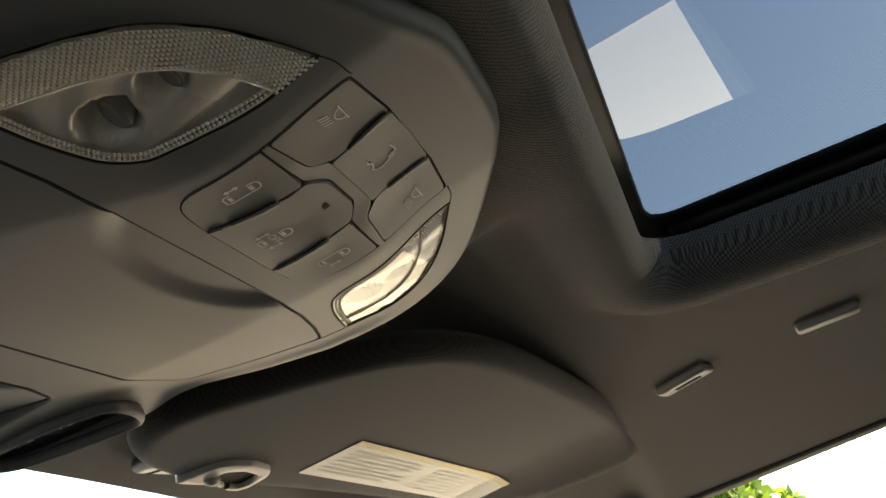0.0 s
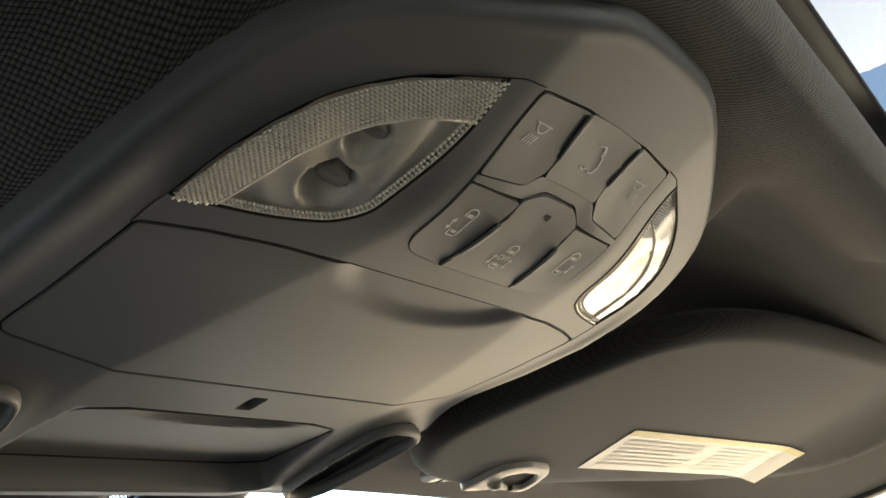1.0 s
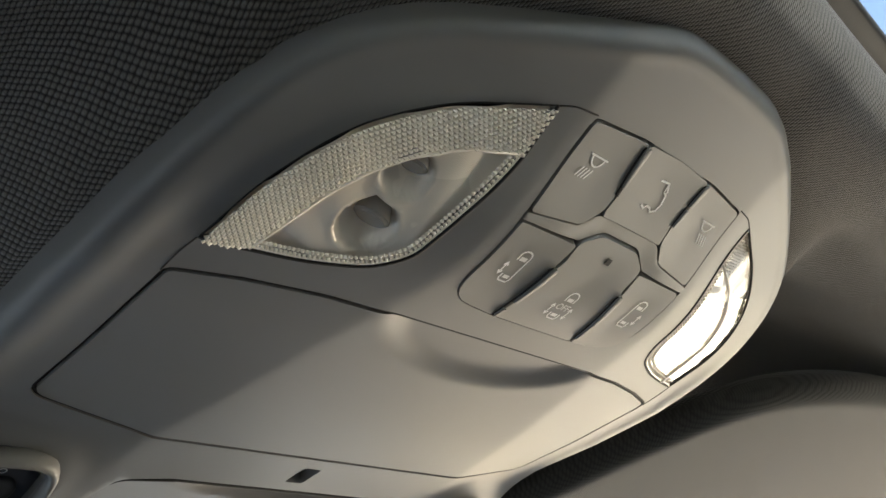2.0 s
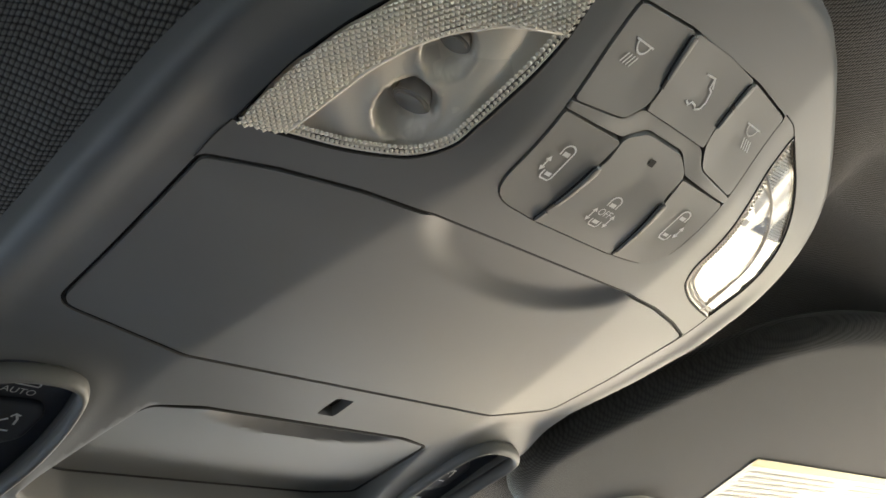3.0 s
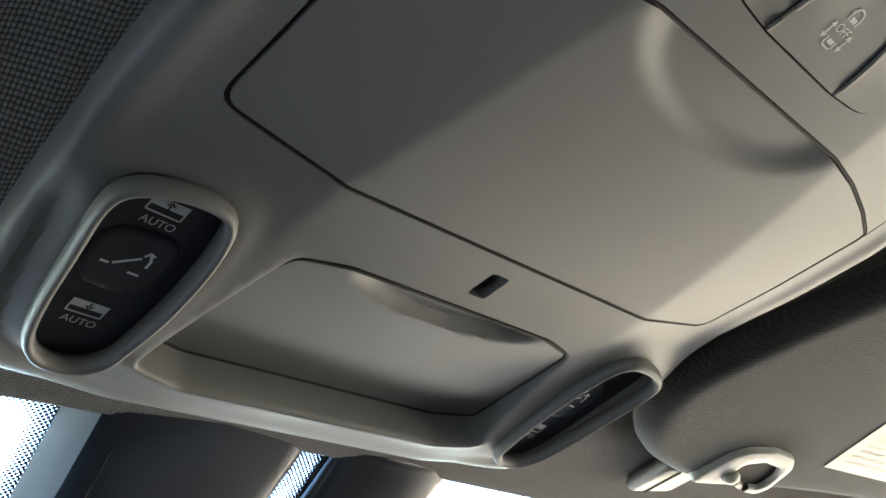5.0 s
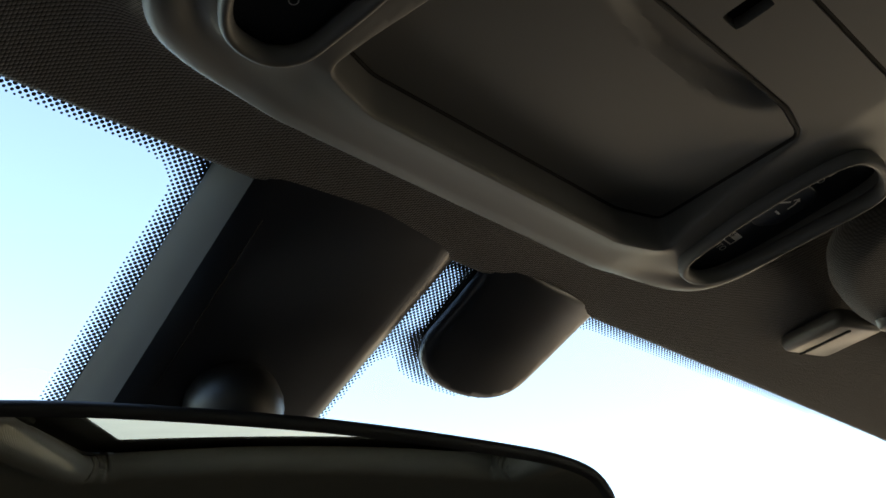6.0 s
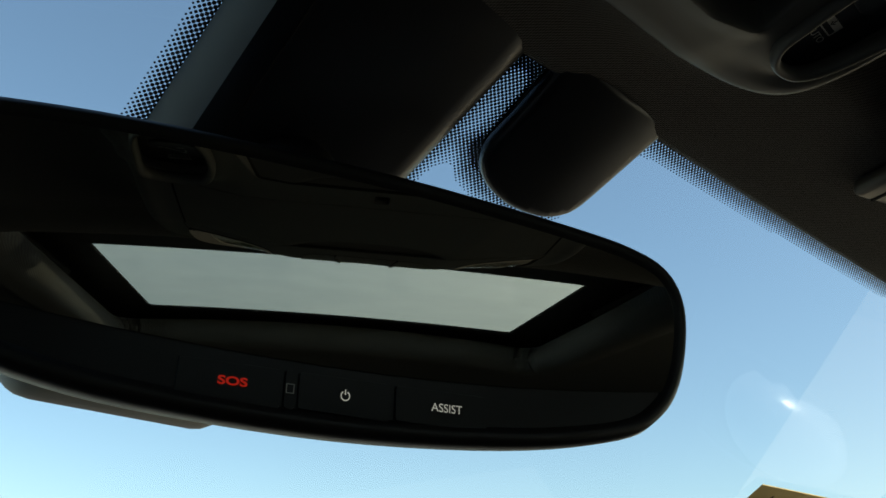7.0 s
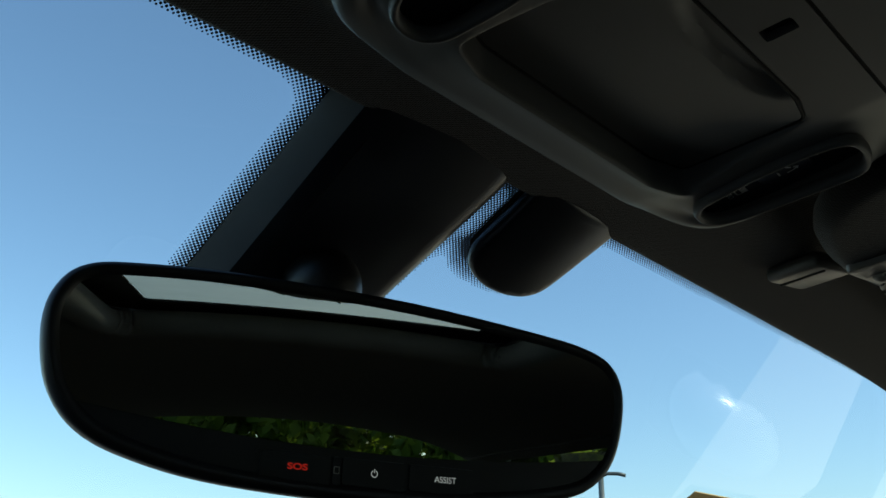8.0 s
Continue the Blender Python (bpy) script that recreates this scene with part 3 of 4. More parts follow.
def build_lamp(side):
    sg = np.array([side, 1.0])
    lamp = link("map_lamp", *patch(inset((LENS * sg) if side > 0 else (LENS * sg)[::-1], 0.0012), lambda x, y: console_z(x, y) + 0.0002, 0.0022, PANEL_EDGE), M_LENS, console, "clear map lamp lens")
    lamp.visible_shadow = False

    def refl_z(x, y):
        z = console_z(x, y) + 0.0010
        for bx, by, r, dep in BOWLS:
            d = np.hypot(x - bx * side, y - by) / r
            z = z + dep * np.sqrt(np.maximum(1 - np.minimum(d, 1) ** 2, 0)) - 0.0005 * np.exp(-((d - 1.0) / 0.07) ** 2)
        # shallow facets between the bowls
        fan = np.arctan2(y - 0.075, x * side + 0.060)
        return z + 0.0006 * np.sin(fan * 11.0) + 0.0004 * np.sin(fan * 23.0 + 1.0)

    poly = inset(LENS, 0.0009) * sg
    v, f = patch(poly if side > 0 else poly[::-1], refl_z, 0.0009)
    link("reflector", v, f, M_REFLECTOR, lamp, "satin silver reflector with two bowls")
    for bx, by, r, dep in BOWLS:
        bm = bmesh.new()
        bmesh.ops.create_cone(bm, cap_ends=True, segments=18, radius1=r * 0.56, radius2=r * 0.44, depth=r * 0.9)
        bmesh.ops.bevel(bm, geom=[e for e in bm.edges if e.is_boundary is False and abs(e.calc_face_angle(0)) > 0.8], offset=r * 0.12, segments=3, affect="EDGES")
        z = float(console_z(np.array([bx * side]), np.array([by]))[0])
        bmesh.ops.transform(bm, matrix=Matrix.Translation(((bx + 0.0014) * side, by - 0.0026, z + 0.0052)) @ Euler((0.45, 0.30 * side, 0)).to_matrix().to_4x4() @ Matrix.Diagonal((1.15, 0.9, 0.8, 1)), verts=bm.verts)
        part("bulb", bm, M_BULB, lamp, "smoky grey bulb")
    # prismatic band: small pyramids between the outer edge and the inner arc
    band = np.array([(x, y) for x, y in BAND])
    verts, faces = [], []
    pitch = 0.00185
    grid = np.array([(-0.118 + pitch * (i + 0.5 * (j % 2)), -0.012 + pitch * 0.5 * j) for i in range(50) for j in range(110)])
    inside = edge_distance(grid, LENS)[0] > -0.0005
    lim = np.interp(grid[:, 1], band[::-1, 1], band[::-1, 0])
    grid = grid[inside & ((grid[:, 1] < 0.0076) | (grid[:, 0] < lim - 0.0005))]
    corners = (grid[:, None] + pitch / 2 * np.array([(-1, 0), (0, -1), (1, 0), (0, 1)])).reshape(-1, 2)
    gap, at, _ = edge_distance(corners, LENS)
    corners = np.where((gap < 0)[:, None], at, corners).reshape(-1, 4, 2)
    from_outer = np.min(np.hypot(grid[:, None, 0] - LENS_OUTER[None, :, 0], grid[:, None, 1] - LENS_OUTER[None, :, 1]), axis=1)
    for (x, y), zc, ring, gap_at in zip(grid, console_z(grid[:, 0] * side, grid[:, 1]), corners, from_outer):
        # the strip stands slightly proud along its outer edge
        z, k = zc + (-0.0001 - 0.0012 * smooth01(1 - gap_at / 0.016) if side > 0 else 0.0014), len(verts)
        verts += [(a * side, b, z) for a, b in ring]
        verts.append((x * side - 0.12 * pitch, y - 0.12 * pitch, z - 0.00084))
        faces += [(k + a, k + (a + 1) % 4, k + 4) for a in range(4)]
    tagged(link("prism_band", verts, faces, M_PRISM, lamp, "clear prismatic strip", smooth=False), kind="stuff")
    # beads along the inner edge
    verts, faces = [], []
    _, _, way = edge_distance(LENS_INNER, LENS)
    for off, size in ((0.0030, 1.0), (0.0015, 0.85)):
        ring = (LENS_INNER - way * off)[2:-2]
        last, pts = None, []
        for a, b in zip(ring[:-1], ring[1:]):
            n = max(1, int(np.hypot(*(b - a)) / 0.0003))
            pts += [a + (b - a) * k / n for k in range(n)]
        for q in pts:
            if last is not None and np.hypot(*(q - last)) < 0.00108:
                continue
            last = q
            z = float(console_z(np.array([q[0] * side]), np.array([q[1]]))[0]) + 0.0002
            k = len(verts)
            for r, dz in ((0.00066, 0.0), (0.00056, -0.0004), (0.0003, -0.00066)):
                verts += [(q[0] * side + size * r * math.cos(a * math.tau / 8), q[1] + size * r * math.sin(a * math.tau / 8), z + dz) for a in range(8)]
            faces += [(k + h + a, k + h + (a + 1) % 8, k + h + 8 + (a + 1) % 8, k + h + 8 + a) for h in (0, 8) for a in range(8)] + [tuple(range(k + 16, k + 24))]
    tagged(link("bead_strip", verts, faces, M_PRISM, lamp, "strip of clear moulded beads"), kind="stuff")
    # clear rim along the inner edge, with a dark line outside it
    for line, d, r, mat, nm in ((LENS_INNER, 0.0006, 0.00035, M_PRISM, "rim"), (LENS_INNER, -0.0004, 0.0006 if side > 0 else 0.0004, M_GAP, "rim_gap"), (LENS_OUTER, -0.0002, 0.0003, M_GAP, "rim_gap")):
        _, _, way = edge_distance(line, LENS)
        pts = [(x * side, y, float(console_z(np.array([x * side]), np.array([y]))[0]) + 0.0001) for x, y in line - way * d]
        link(nm, *tube(pts, r, 6), mat, lamp, "clear moulded rim" if mat is M_PRISM else "dark joint beside the lens")
    # rib between band and bowls
    rib = [(x * side, y, float(console_z(np.array([x * side]), np.array([y]))[0]) - 0.0002) for x, y in rounded([(-0.1018, 0.0638)] + BAND[1:-1] + [(-0.0563, 0.0072)], [0] + [0.03] * 5 + [0], 5)]
    link("rib", *tube(rib, 0.0005, 6), M_PRISM, lamp, "clear rib")
    return lamp


for side in (1, -1):
    build_lamp(side)

# ---- push buttons ----
BUTTONS = {
    "lamp": ([(-0.0420, -0.0089), (-0.0180, -0.0113), (-0.0161, 0.0045), (-0.0163, 0.0092), (-0.0218, 0.0154), (-0.0430, 0.0177)], [0.002, 0.0008, 0.002, 0.005, 0.006, 0.0015]),
    "gate": ([(-0.0171, -0.0115), (0.0, -0.0122), (0.0171, -0.0115), (0.0156, 0.0045), (0.0164, 0.0106), (-0.0164, 0.0106), (-0.0156, 0.0045)], [0.0008, 0.02, 0.0008, 0.003, 0.0008, 0.0008, 0.003]),
    "door": ([(-0.0431, 0.0206), (-0.0172, 0.0203), (-0.0182, 0.0290), (-0.0210, 0.0532), (-0.0431, 0.0513)], [0.0012, 0.0010, 0.003, 0.0008, 0.0142]),
    "off": ([(-0.0166, 0.0262), (-0.0172, 0.0192), (-0.0095, 0.0149), (0.0095, 0.0149), (0.0172, 0.0192), (0.0166, 0.0262), (0.0175, 0.0290), (0.0203, 0.0533), (-0.0203, 0.0533), (-0.0175, 0.0290)],
            [0.003, 0.004, 0.010, 0.010, 0.004, 0.003, 0.002, 0.0008, 0.0008, 0.002]),
}


def pad_z(x, y):
    return console_z(x, y) - 0.0004


def build_button(kind, side, label):
    pts, rad = BUTTONS[kind]
    poly = rounded(pts, rad, 5)
    if side < 0:
        poly = (poly * flip_x)[::-1]
    ctr = poly.mean(0)

    def z(x, y):
        # slightly dished key top
        d = np.hypot((x - ctr[0]) / 0.017, (y - ctr[1]) / 0.019)
        return pad_z(x, y) + 0.0005 * np.clip(1 - d, 0, 1)

    v, f = patch(inset(poly, 0.0002), z, 0.0013, [(0.00004, 0.0004), (0.0001, 0.0050)])
    return link("push_button", v, f, M_BUTTON, console, label, angle=28), z


def double_arrow(x, y0, y1):
    return [[(x, y0), (x, y1)], [(x - 0.8, y1 - 1.1), (x, y1 + 0.2), (x + 0.8, y1 - 1.1)], [(x - 0.8, y0 + 1.1), (x, y0 - 0.2), (x + 0.8, y0 + 1.1)]]


def car_mark(b, z, cx, cy, side, width):
    """A car seen from above, one flank drawn, with a double arrow where its sliding door moves."""
    o = -side
    lines = [[(side * 2.1, 2.6), (side * 2.2, 4.4)] + arc(0, 4.4, 2.2, 0 if side > 0 else 180, 180 if side > 0 else 0, 8, 1.7)[1:] + [(o * 2.2, -4.6), (o * 1.6, -5.6), (side * 1.6, -5.6), (side * 2.2, -4.8), (side * 2.2, -3.0)]]
    for w0, y0, y1 in ((2.6, 2.6, 4.0), (2.4, -4.4, -3.2)):
        v, f = ribbon([[(-w0 / 2, (y0 + y1) / 2), (w0 / 2, (y0 + y1) / 2)]], y1 - y0, printed(cx, cy, z, 0.00102, 0))
        link("icon", v, f, M_WHITE, b, "printed car window", smooth=False)
    lines += double_arrow(side * 4.0, -3.4, 0.8)
    v, f = ribbon(lines, width, printed(cx, cy, z, 0.00102, 0))
    link("icon", v, f, M_WHITE, b, "printed car symbol", smooth=False)


def lamp_mark(b, z, cx, cy, side):
    """A bar with a dome below it and four slanting rays."""
    lines = [[(-4.0, 1.8), (4.0, 1.8)], arc(0, 1.8, 2.7, 180, 360, 12)]
    lines += [[(side * 1.2 + 1.35 * k, -1.9), (side * 2.8 + 1.35 * k, -4.8)] for k in (-1.5, -0.5, 0.5, 1.5)]
    v, f = ribbon(lines, 0.5, printed(cx, cy, z, 0.00100, 0))
    link("icon", v, f, M_WHITE, b, "printed reading lamp symbol", smooth=False)


b, z = build_button("lamp", 1, "grey map lamp button")
lamp_mark(b, z, -0.0318, 0.0000, -1)
b, z = build_button("lamp", -1, "grey map lamp button")
lamp_mark(b, z, 0.0318, 0.0000, 1)
b, z = build_button("gate", 1, "grey tailgate button")
v, f = ribbon([[(-2.6, 4.6), (1.2, 4.9), (3.0, 2.6)], [(3.2, 2.0), (4.0, -0.6), (3.4, -2.6)], [(3.4, -2.6), (1.6, -3.4), (0.8, -2.6), (-1.0, -2.4), (-1.8, -3.4), (-3.4, -2.8)], [(1.2, 4.9), (1.8, 2.4), (3.2, 2.0)]],
              0.6, printed(0.0, 0.0, z, 0.0011, 0))
link("icon", v, f, M_WHITE, b, "printed tailgate symbol", smooth=False)
b, z = build_button("door", 1, "grey sliding door button")
car_mark(b, z, -0.0316, 0.0338, -1, 0.58)
b, z = build_button("door", -1, "grey sliding door button")
car_mark(b, z, 0.0316, 0.0338, 1, 0.58)
b, z = build_button("off", 1, "grey door lock-out button")
marks = [[(2.1, 2.5)] + arc(0, 4.6, 2.2, 0, 180, 8, 1.8) + [(-2.1, 2.5)], [(-2.2, -2.9), (-2.2, -4.6), (-1.6, -5.4), (1.6, -5.4), (2.2, -4.6), (2.2, -2.9)]]
for y0, y1 in ((2.6, 4.0), (-4.3, -3.0)):
    v, f = ribbon([[(-1.3, (y0 + y1) / 2), (1.3, (y0 + y1) / 2)]], y1 - y0, printed(0.0, 0.0405, z, 0.00102, 0))
    link("icon", v, f, M_WHITE, b, "printed car window", smooth=False)
for sx in (-1, 1):
    marks += double_arrow(sx * 4.4, -4.2, 0.4)
v, f = ribbon(marks, 0.5, printed(0.0, 0.0405, z, 0.00102, 0))
link("icon", v, f, M_WHITE, b, "printed car symbol", smooth=False)
lettering("lettering", "OFF", 0.0036, printed(0.0, 0.0405, z, 1.0, 0, 0.0004), M_WHITE, b)
v, f = patch(rounded([(-0.0012, 0.0198), (0.0012, 0.0198), (0.0012, 0.0220), (-0.0012, 0.0220)], 0.0002, 2), lambda x, y: z(x, y) - 0.0003, 0.0006)
link("indicator", v, f, M_GAP, b, "small dark indicator window")
# sculpted bridge between the two rows
web = rounded([(-0.0434, 0.0182), (-0.0222, 0.0159), (-0.0166, 0.0112), (0.0166, 0.0112), (0.0222, 0.0159), (0.0434, 0.0182), (0.0434, 0.0201), (0.0175, 0.0194), (0.0096, 0.0144), (-0.0096, 0.0144), (-0.0175, 0.0194), (-0.0434, 0.0201)],
              [0.0006, 0.006, 0.005, 0.005, 0.006, 0.0006, 0.0006, 0.002, 0.008, 0.008, 0.002, 0.0006], 5)
v, f = patch(inset(web, 0.0001), lambda x, y: pad_z(x, y) + 0.0010 * smooth01((0.030 - np.abs(x)) / 0.02), 0.0010, [(0.0003, 0.0002), (0.0003, 0.004)])
link("bridge", v, f, M_BUTTON, console, "narrow grey web between the buttons", angle=28)
# wedge-shaped dividers between the keys: a dark slot with a thin ridge in it
for side in (1, -1):
    for y0, y1, x0, x1 in ((-0.0110, 0.0046, 0.0175, 0.0159), (0.0286, 0.0530, 0.0178, 0.0206)):
        for w, shift, lift, mat, nm in ((0.0034, 0.0, 0.0002, M_GAP, "slot"), (0.0025, 0.0003, 0.0009, M_BUTTON, "divider")):
            a, b = side * x0 + shift, side * x1 + shift
            q = rounded([(a - w / 2, y0 + w * 0.3), (a + w / 2, y0), (b + w * 0.22, y1), (b - w * 0.22, y1)], [w * 0.35, w * 0.45, 0.0001, 0.0001], 4)
            v, f = patch(inset(q, 0.0003), lambda x, y: pad_z(x, y) - lift, 0.0012, [(0.00018, 0.00008), (0.0003, 0.0003), (0.0003, 0.0028)])
            link(nm, v, f, mat, console, "thin grey divider" if mat is M_BUTTON else "dark slot between keys", angle=40)
# black sheet added below the keys to stand in for the shade between them
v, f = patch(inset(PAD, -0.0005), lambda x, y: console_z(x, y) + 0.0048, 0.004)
link("button_shade", v, f, M_GAP, console, "black sheet for the shade under the buttons")

# ---- sunroof switches in their ovals ----


def oval_floor(x, y):
    return -0.0225 - 0.205 * (y - 0.19) + 0 * x


def build_switch(side):
    poly = OVAL if side > 0 else OVAL_R
    v, f = patch(inset(poly, 0.0012), oval_floor, 0.0025)
    ring = inset(poly, 0.0006)
    zr = -0.0298 - 0.145 * (ring[:, 1] - 0.19)
    link("switch_collar", *tube([(a, b, c) for (a, b), c in zip(ring, zr)], 0.0019, 12, closed=True, squash=1.8), M_PLASTIC, console, "rounded grey collar")
    sw = link("sunroof_switch", v, f, M_SWITCH, console, "black sunroof switch panel")
    cx = -0.1046 if side > 0 else 0.1005
    key = rounded([(cx + a * 0.001, 0.2120 + b * 0.001) for a, b in ((-11.0, -5.3), (-7.0, -10.5), (9.0, -11.3), (12.5, -6.0), (11.0, 7.5), (4.0, 12.3), (-7.0, 10.9), (-11.0, 5.5))], 0.005, 5)
    zk = lambda x, y: oval_floor(x, y) - 0.0012
    v, f = patch(key, zk, 0.0016, [(0.0005, 0.0003), (0.0007, 0.0014)])
    link("rocker", v, f, M_SWITCH, sw, "rounded tilt rocker", angle=60)
    up = printed(cx, 0.2125, zk, 0.001, -4)
    v, f = ribbon([[(-7.0, -1.6), (-4.4, -1.6)], [(-3.6, -1.2), (2.6, 3.6)], [(4.0, 6.2), (5.4, 3.8), (5.6, 0.8)], [(2.8, 4.6), (3.8, 6.4), (5.6, 5.6)], [(2.0, -2.6), (5.6, -2.6)]], 0.85, up)
    link("icon", v, f, M_WHITE, sw, "printed tilt symbol", smooth=False)
    for y0, d in ((0.1921, 1), (0.2353, -1)):
        q = printed(cx, y0, oval_floor, 0.001, -4)
        v, f = ribbon([[(-5.4, -1.4), (5.4, -1.4)], [(-5.4, 3.6), (-5.4, -1.4)], [(5.4, 3.6), (5.4, -1.4)]], 0.6, q)
        v2, f2 = ribbon([[(-5.7, 2.4), (5.7, 2.4)]], 3.0, q)
        link("icon", v + v2, f + [tuple(i + len(v) for i in g) for g in f2], M_WHITE, sw, "printed roof blind symbol", smooth=False)
        q = printed(cx, y0, oval_floor, 0.001, -4, 0.0006)
        v, f = ribbon([[(0, 2.5 - 1.4 * d), (0, 2.5 + 0.4 * d)], [(-1.1, 2.5 - 0.1 * d), (0, 2.5 + 1.1 * d), (1.1, 2.5 - 0.1 * d)]], 0.6, q)
        link("arrow", v, f, M_PANEL, sw, "small dark arrow", smooth=False)
        lettering("lettering", "AUTO", 0.0039, printed(cx + 0.0003, y0 + 0.0046, oval_floor, 1.0, -4, 0.0004), M_WHITE, sw)
    return sw


for side in (1, -1):
    build_switch(side)

# ---- passenger sun visor ----


def visor_z(x, y):
    return -0.0285 - 0.19 * (y - 0.138) - 0.05 * (x - 0.29) - 2.6 * np.maximum(x - 0.50, 0) ** 2


visor = thing("sun_visor", "dark cloth sun visor folded up with a warning label", "sun visor")
VISOR = spline([(0.140, 0.187), (0.143, 0.166), (0.152, 0.143), (0.167, 0.111), (0.190, 0.073), (0.222, 0.0475), (0.273, 0.029), (0.345, 0.0165), (0.423, 0.007), (0.500, 0.0005), (0.562, -0.003), (0.590, 0.002),
                (0.600, 0.024), (0.598, 0.08), (0.584, 0.130), (0.548, 0.168), (0.490, 0.190), (0.340, 0.215), (0.240, 0.234), (0.195, 0.234), (0.165, 0.2245), (0.148, 0.2085)], 5)
v, f = patch(inset(VISOR, 0.0135), visor_z, 0.006, [(0.004, 0.0006), (0.008, 0.0025), (0.0108, 0.006), (0.0122, 0.0105), (0.0115, 0.015), (0.008, 0.019), (-0.004, 0.021)])
link("panel", v, f, M_VISOR, visor, "cloth covered panel", angle=70)
lab = lambda u, w: (0.288 + 0.254 * u + 0.006 * w, 0.138 - 0.0265 * u + 0.0505 * w)


def on_visor(lift):
    def put(u, w):
        x, y = lab(u, w)
        return (x, y, float(visor_z(x, y)) - lift)
    return put


def visor_strip(u0, u1, w0, w1, lift, n=10):
    put = on_visor(lift)
    us = [u0 + (u1 - u0) * k / n for k in range(n + 1)]
    return [put(u, w) for u in us for w in (w0, w1)], [(2 * k, 2 * k + 2, 2 * k + 3, 2 * k + 1) for k in range(n)]


label = link("warning_label", *visor_strip(0, 1, 0, 1, 0.0006), M_LABEL, visor, "white warning label with a yellow head", smooth=False)
link("label_head", *visor_strip(0, 1, 0, 0.13, 0.0009), M_YELLOW, label, "yellow strip", smooth=False)
rng = random.Random(5)
bars = []
for w in (0.24, 0.34, 0.44, 0.54, 0.64, 0.74, 0.84):
    for c in (0, 1):
        a, n = 0.04 + 0.49 * c, rng.uniform(0.30, 0.43)
        bars.append([(a + n * k / 6, w) for k in range(7)])
v, f = ribbon(bars, 0.030, on_visor(0.0009))
tagged(link("label_print", v, f, M_PRINT, label, "grey lines of small print", smooth=False), kind="stuff")
# the moulded finger loop at the inner corner
loop = rounded([(0.2100, 0.2278), (0.2140, 0.2150), (0.2165, 0.2020), (0.2240, 0.1950), (0.2400, 0.1895), (0.2600, 0.1895), (0.2690, 0.1965), (0.2735, 0.2150), (0.2690, 0.2215), (0.2555, 0.2225), (0.2425, 0.2200), (0.2245, 0.2250)], 0.010, 6)
eye = rounded([(0.2310, 0.2130), (0.2295, 0.2040), (0.2420, 0.1975), (0.2590, 0.1975), (0.2655, 0.2045), (0.2675, 0.2170), (0.2550, 0.2195), (0.2390, 0.2175)], 0.005, 6)
v, f = patch(inset(loop, 0.0012), lambda x, y: visor_z(x, y) - 0.0034, 0.003, [(0.0006, 0.0002), (0.0011, 0.0008), (0.0013, 0.0060)], [(eye, [(0.0006, 0.0003), (0.0010, 0.0012), (0.0010, 0.0060)])])
link("loop", v, f, M_CLIP, visor, "pale grey plastic loop", angle=60)
v, f = patch(inset(eye, -0.001), lambda x, y: visor_z(x, y) - 0.0006, 0.004)
link("loop_recess", v, f, M_GAP, visor, "dark recess inside the loop")
bm = bmesh.new()
bmesh.ops.create_uvsphere(bm, u_segments=14, v_segments=9, radius=0.0048)
bmesh.ops.transform(bm, matrix=Matrix.Translation((0.2335, 0.2150, float(visor_z(0.2335, 0.2150)) - 0.0030)) @ Matrix.Diagonal((1.3, 1.0, 0.8, 1)), verts=bm.verts)
part("knob", bm, M_CLIP, visor, "small grey pivot knob")

retainer = thing("visor_retainer", "grey plastic visor retainer fixed to the headliner", "clip")
rm = Matrix.Translation((0.2640, 0.2650, -0.0190)) @ Euler((0.05, 0.03, -0.38)).to_matrix().to_4x4()
part("bracket", rbox(0.032, 0.044, 0.010, rm, 0.0042, 3), M_BRACKET, retainer)
part("groove", rbox(0.0022, 0.036, 0.002, rm @ Matrix.Translation((-0.004, 0.002, -0.0047)), 0.0005, 1), M_GAP, retainer, "dark groove")


def small_clip(name, label, cat, a, b, width, slot):
    a, b = Vector(a), Vector(b)
    d = b - a
    ob = thing(name, label, cat)
    m = Matrix.Translation((a + b) / 2) @ Matrix((( *d.normalized(), 0), (*Vector((0, 0, 1)).cross(d.normalized()).normalized(), 0), (*d.normalized().cross(Vector((0, 0, 1)).cross(d.normalized())).normalized(), 0), (0, 0, 0, 1))).transposed()
    m.translation = (a + b) / 2
    part("cap", rbox(d.length, width, 0.008, m, 0.0034, 3), M_CLIP, ob, "pale plastic cap")
    if slot:
        part("recess", rbox(d.length * 0.5, width * 0.3, 0.002, m @ Matrix.Translation((0.002, 0, -0.0036)), 0.0006, 1), M_GAP, ob, "dark slot")
    return ob


def under(x, y, dz=0.002):
    return (x, y, float(head_z(x, y)) - dz)


small_clip("visor_hook", "pale plastic visor hook on the headliner", "hook", under(0.484, -0.037), under(0.464, -0.079), 0.017, True)
small_clip("hook_cover", "pale oval hook cover on the headliner", "hook", under(0.455, -0.146), under(0.451, -0.193), 0.016, False)

# ---- windscreen, its dotted frit, the sensor cover and pod ----


def screen_z(x, y):
    return -0.002 - 0.55 * (y - 0.355) - 0.1 * x * x


xs, ys = np.linspace(-0.82, 0.82, 29), np.linspace(0.0, 1.0, 16)
verts = []
for w in ys:
    for x in xs:
        y = float(header_y(x)) - 0.012 + w * 0.80
        verts.append((x, y, float(screen_z(x, y)) + 0.004))
faces = [(j * 29 + i, (j + 1) * 29 + i, (j + 1) * 29 + i + 1, j * 29 + i + 1) for j in range(15) for i in range(28)]
windscreen = link("window_front", verts, faces, M_GLASS)
windscreen.visible_shadow = False
tagged(windscreen, "raked clear windscreen with a dotted black edge", "windscreen", kind="structure")

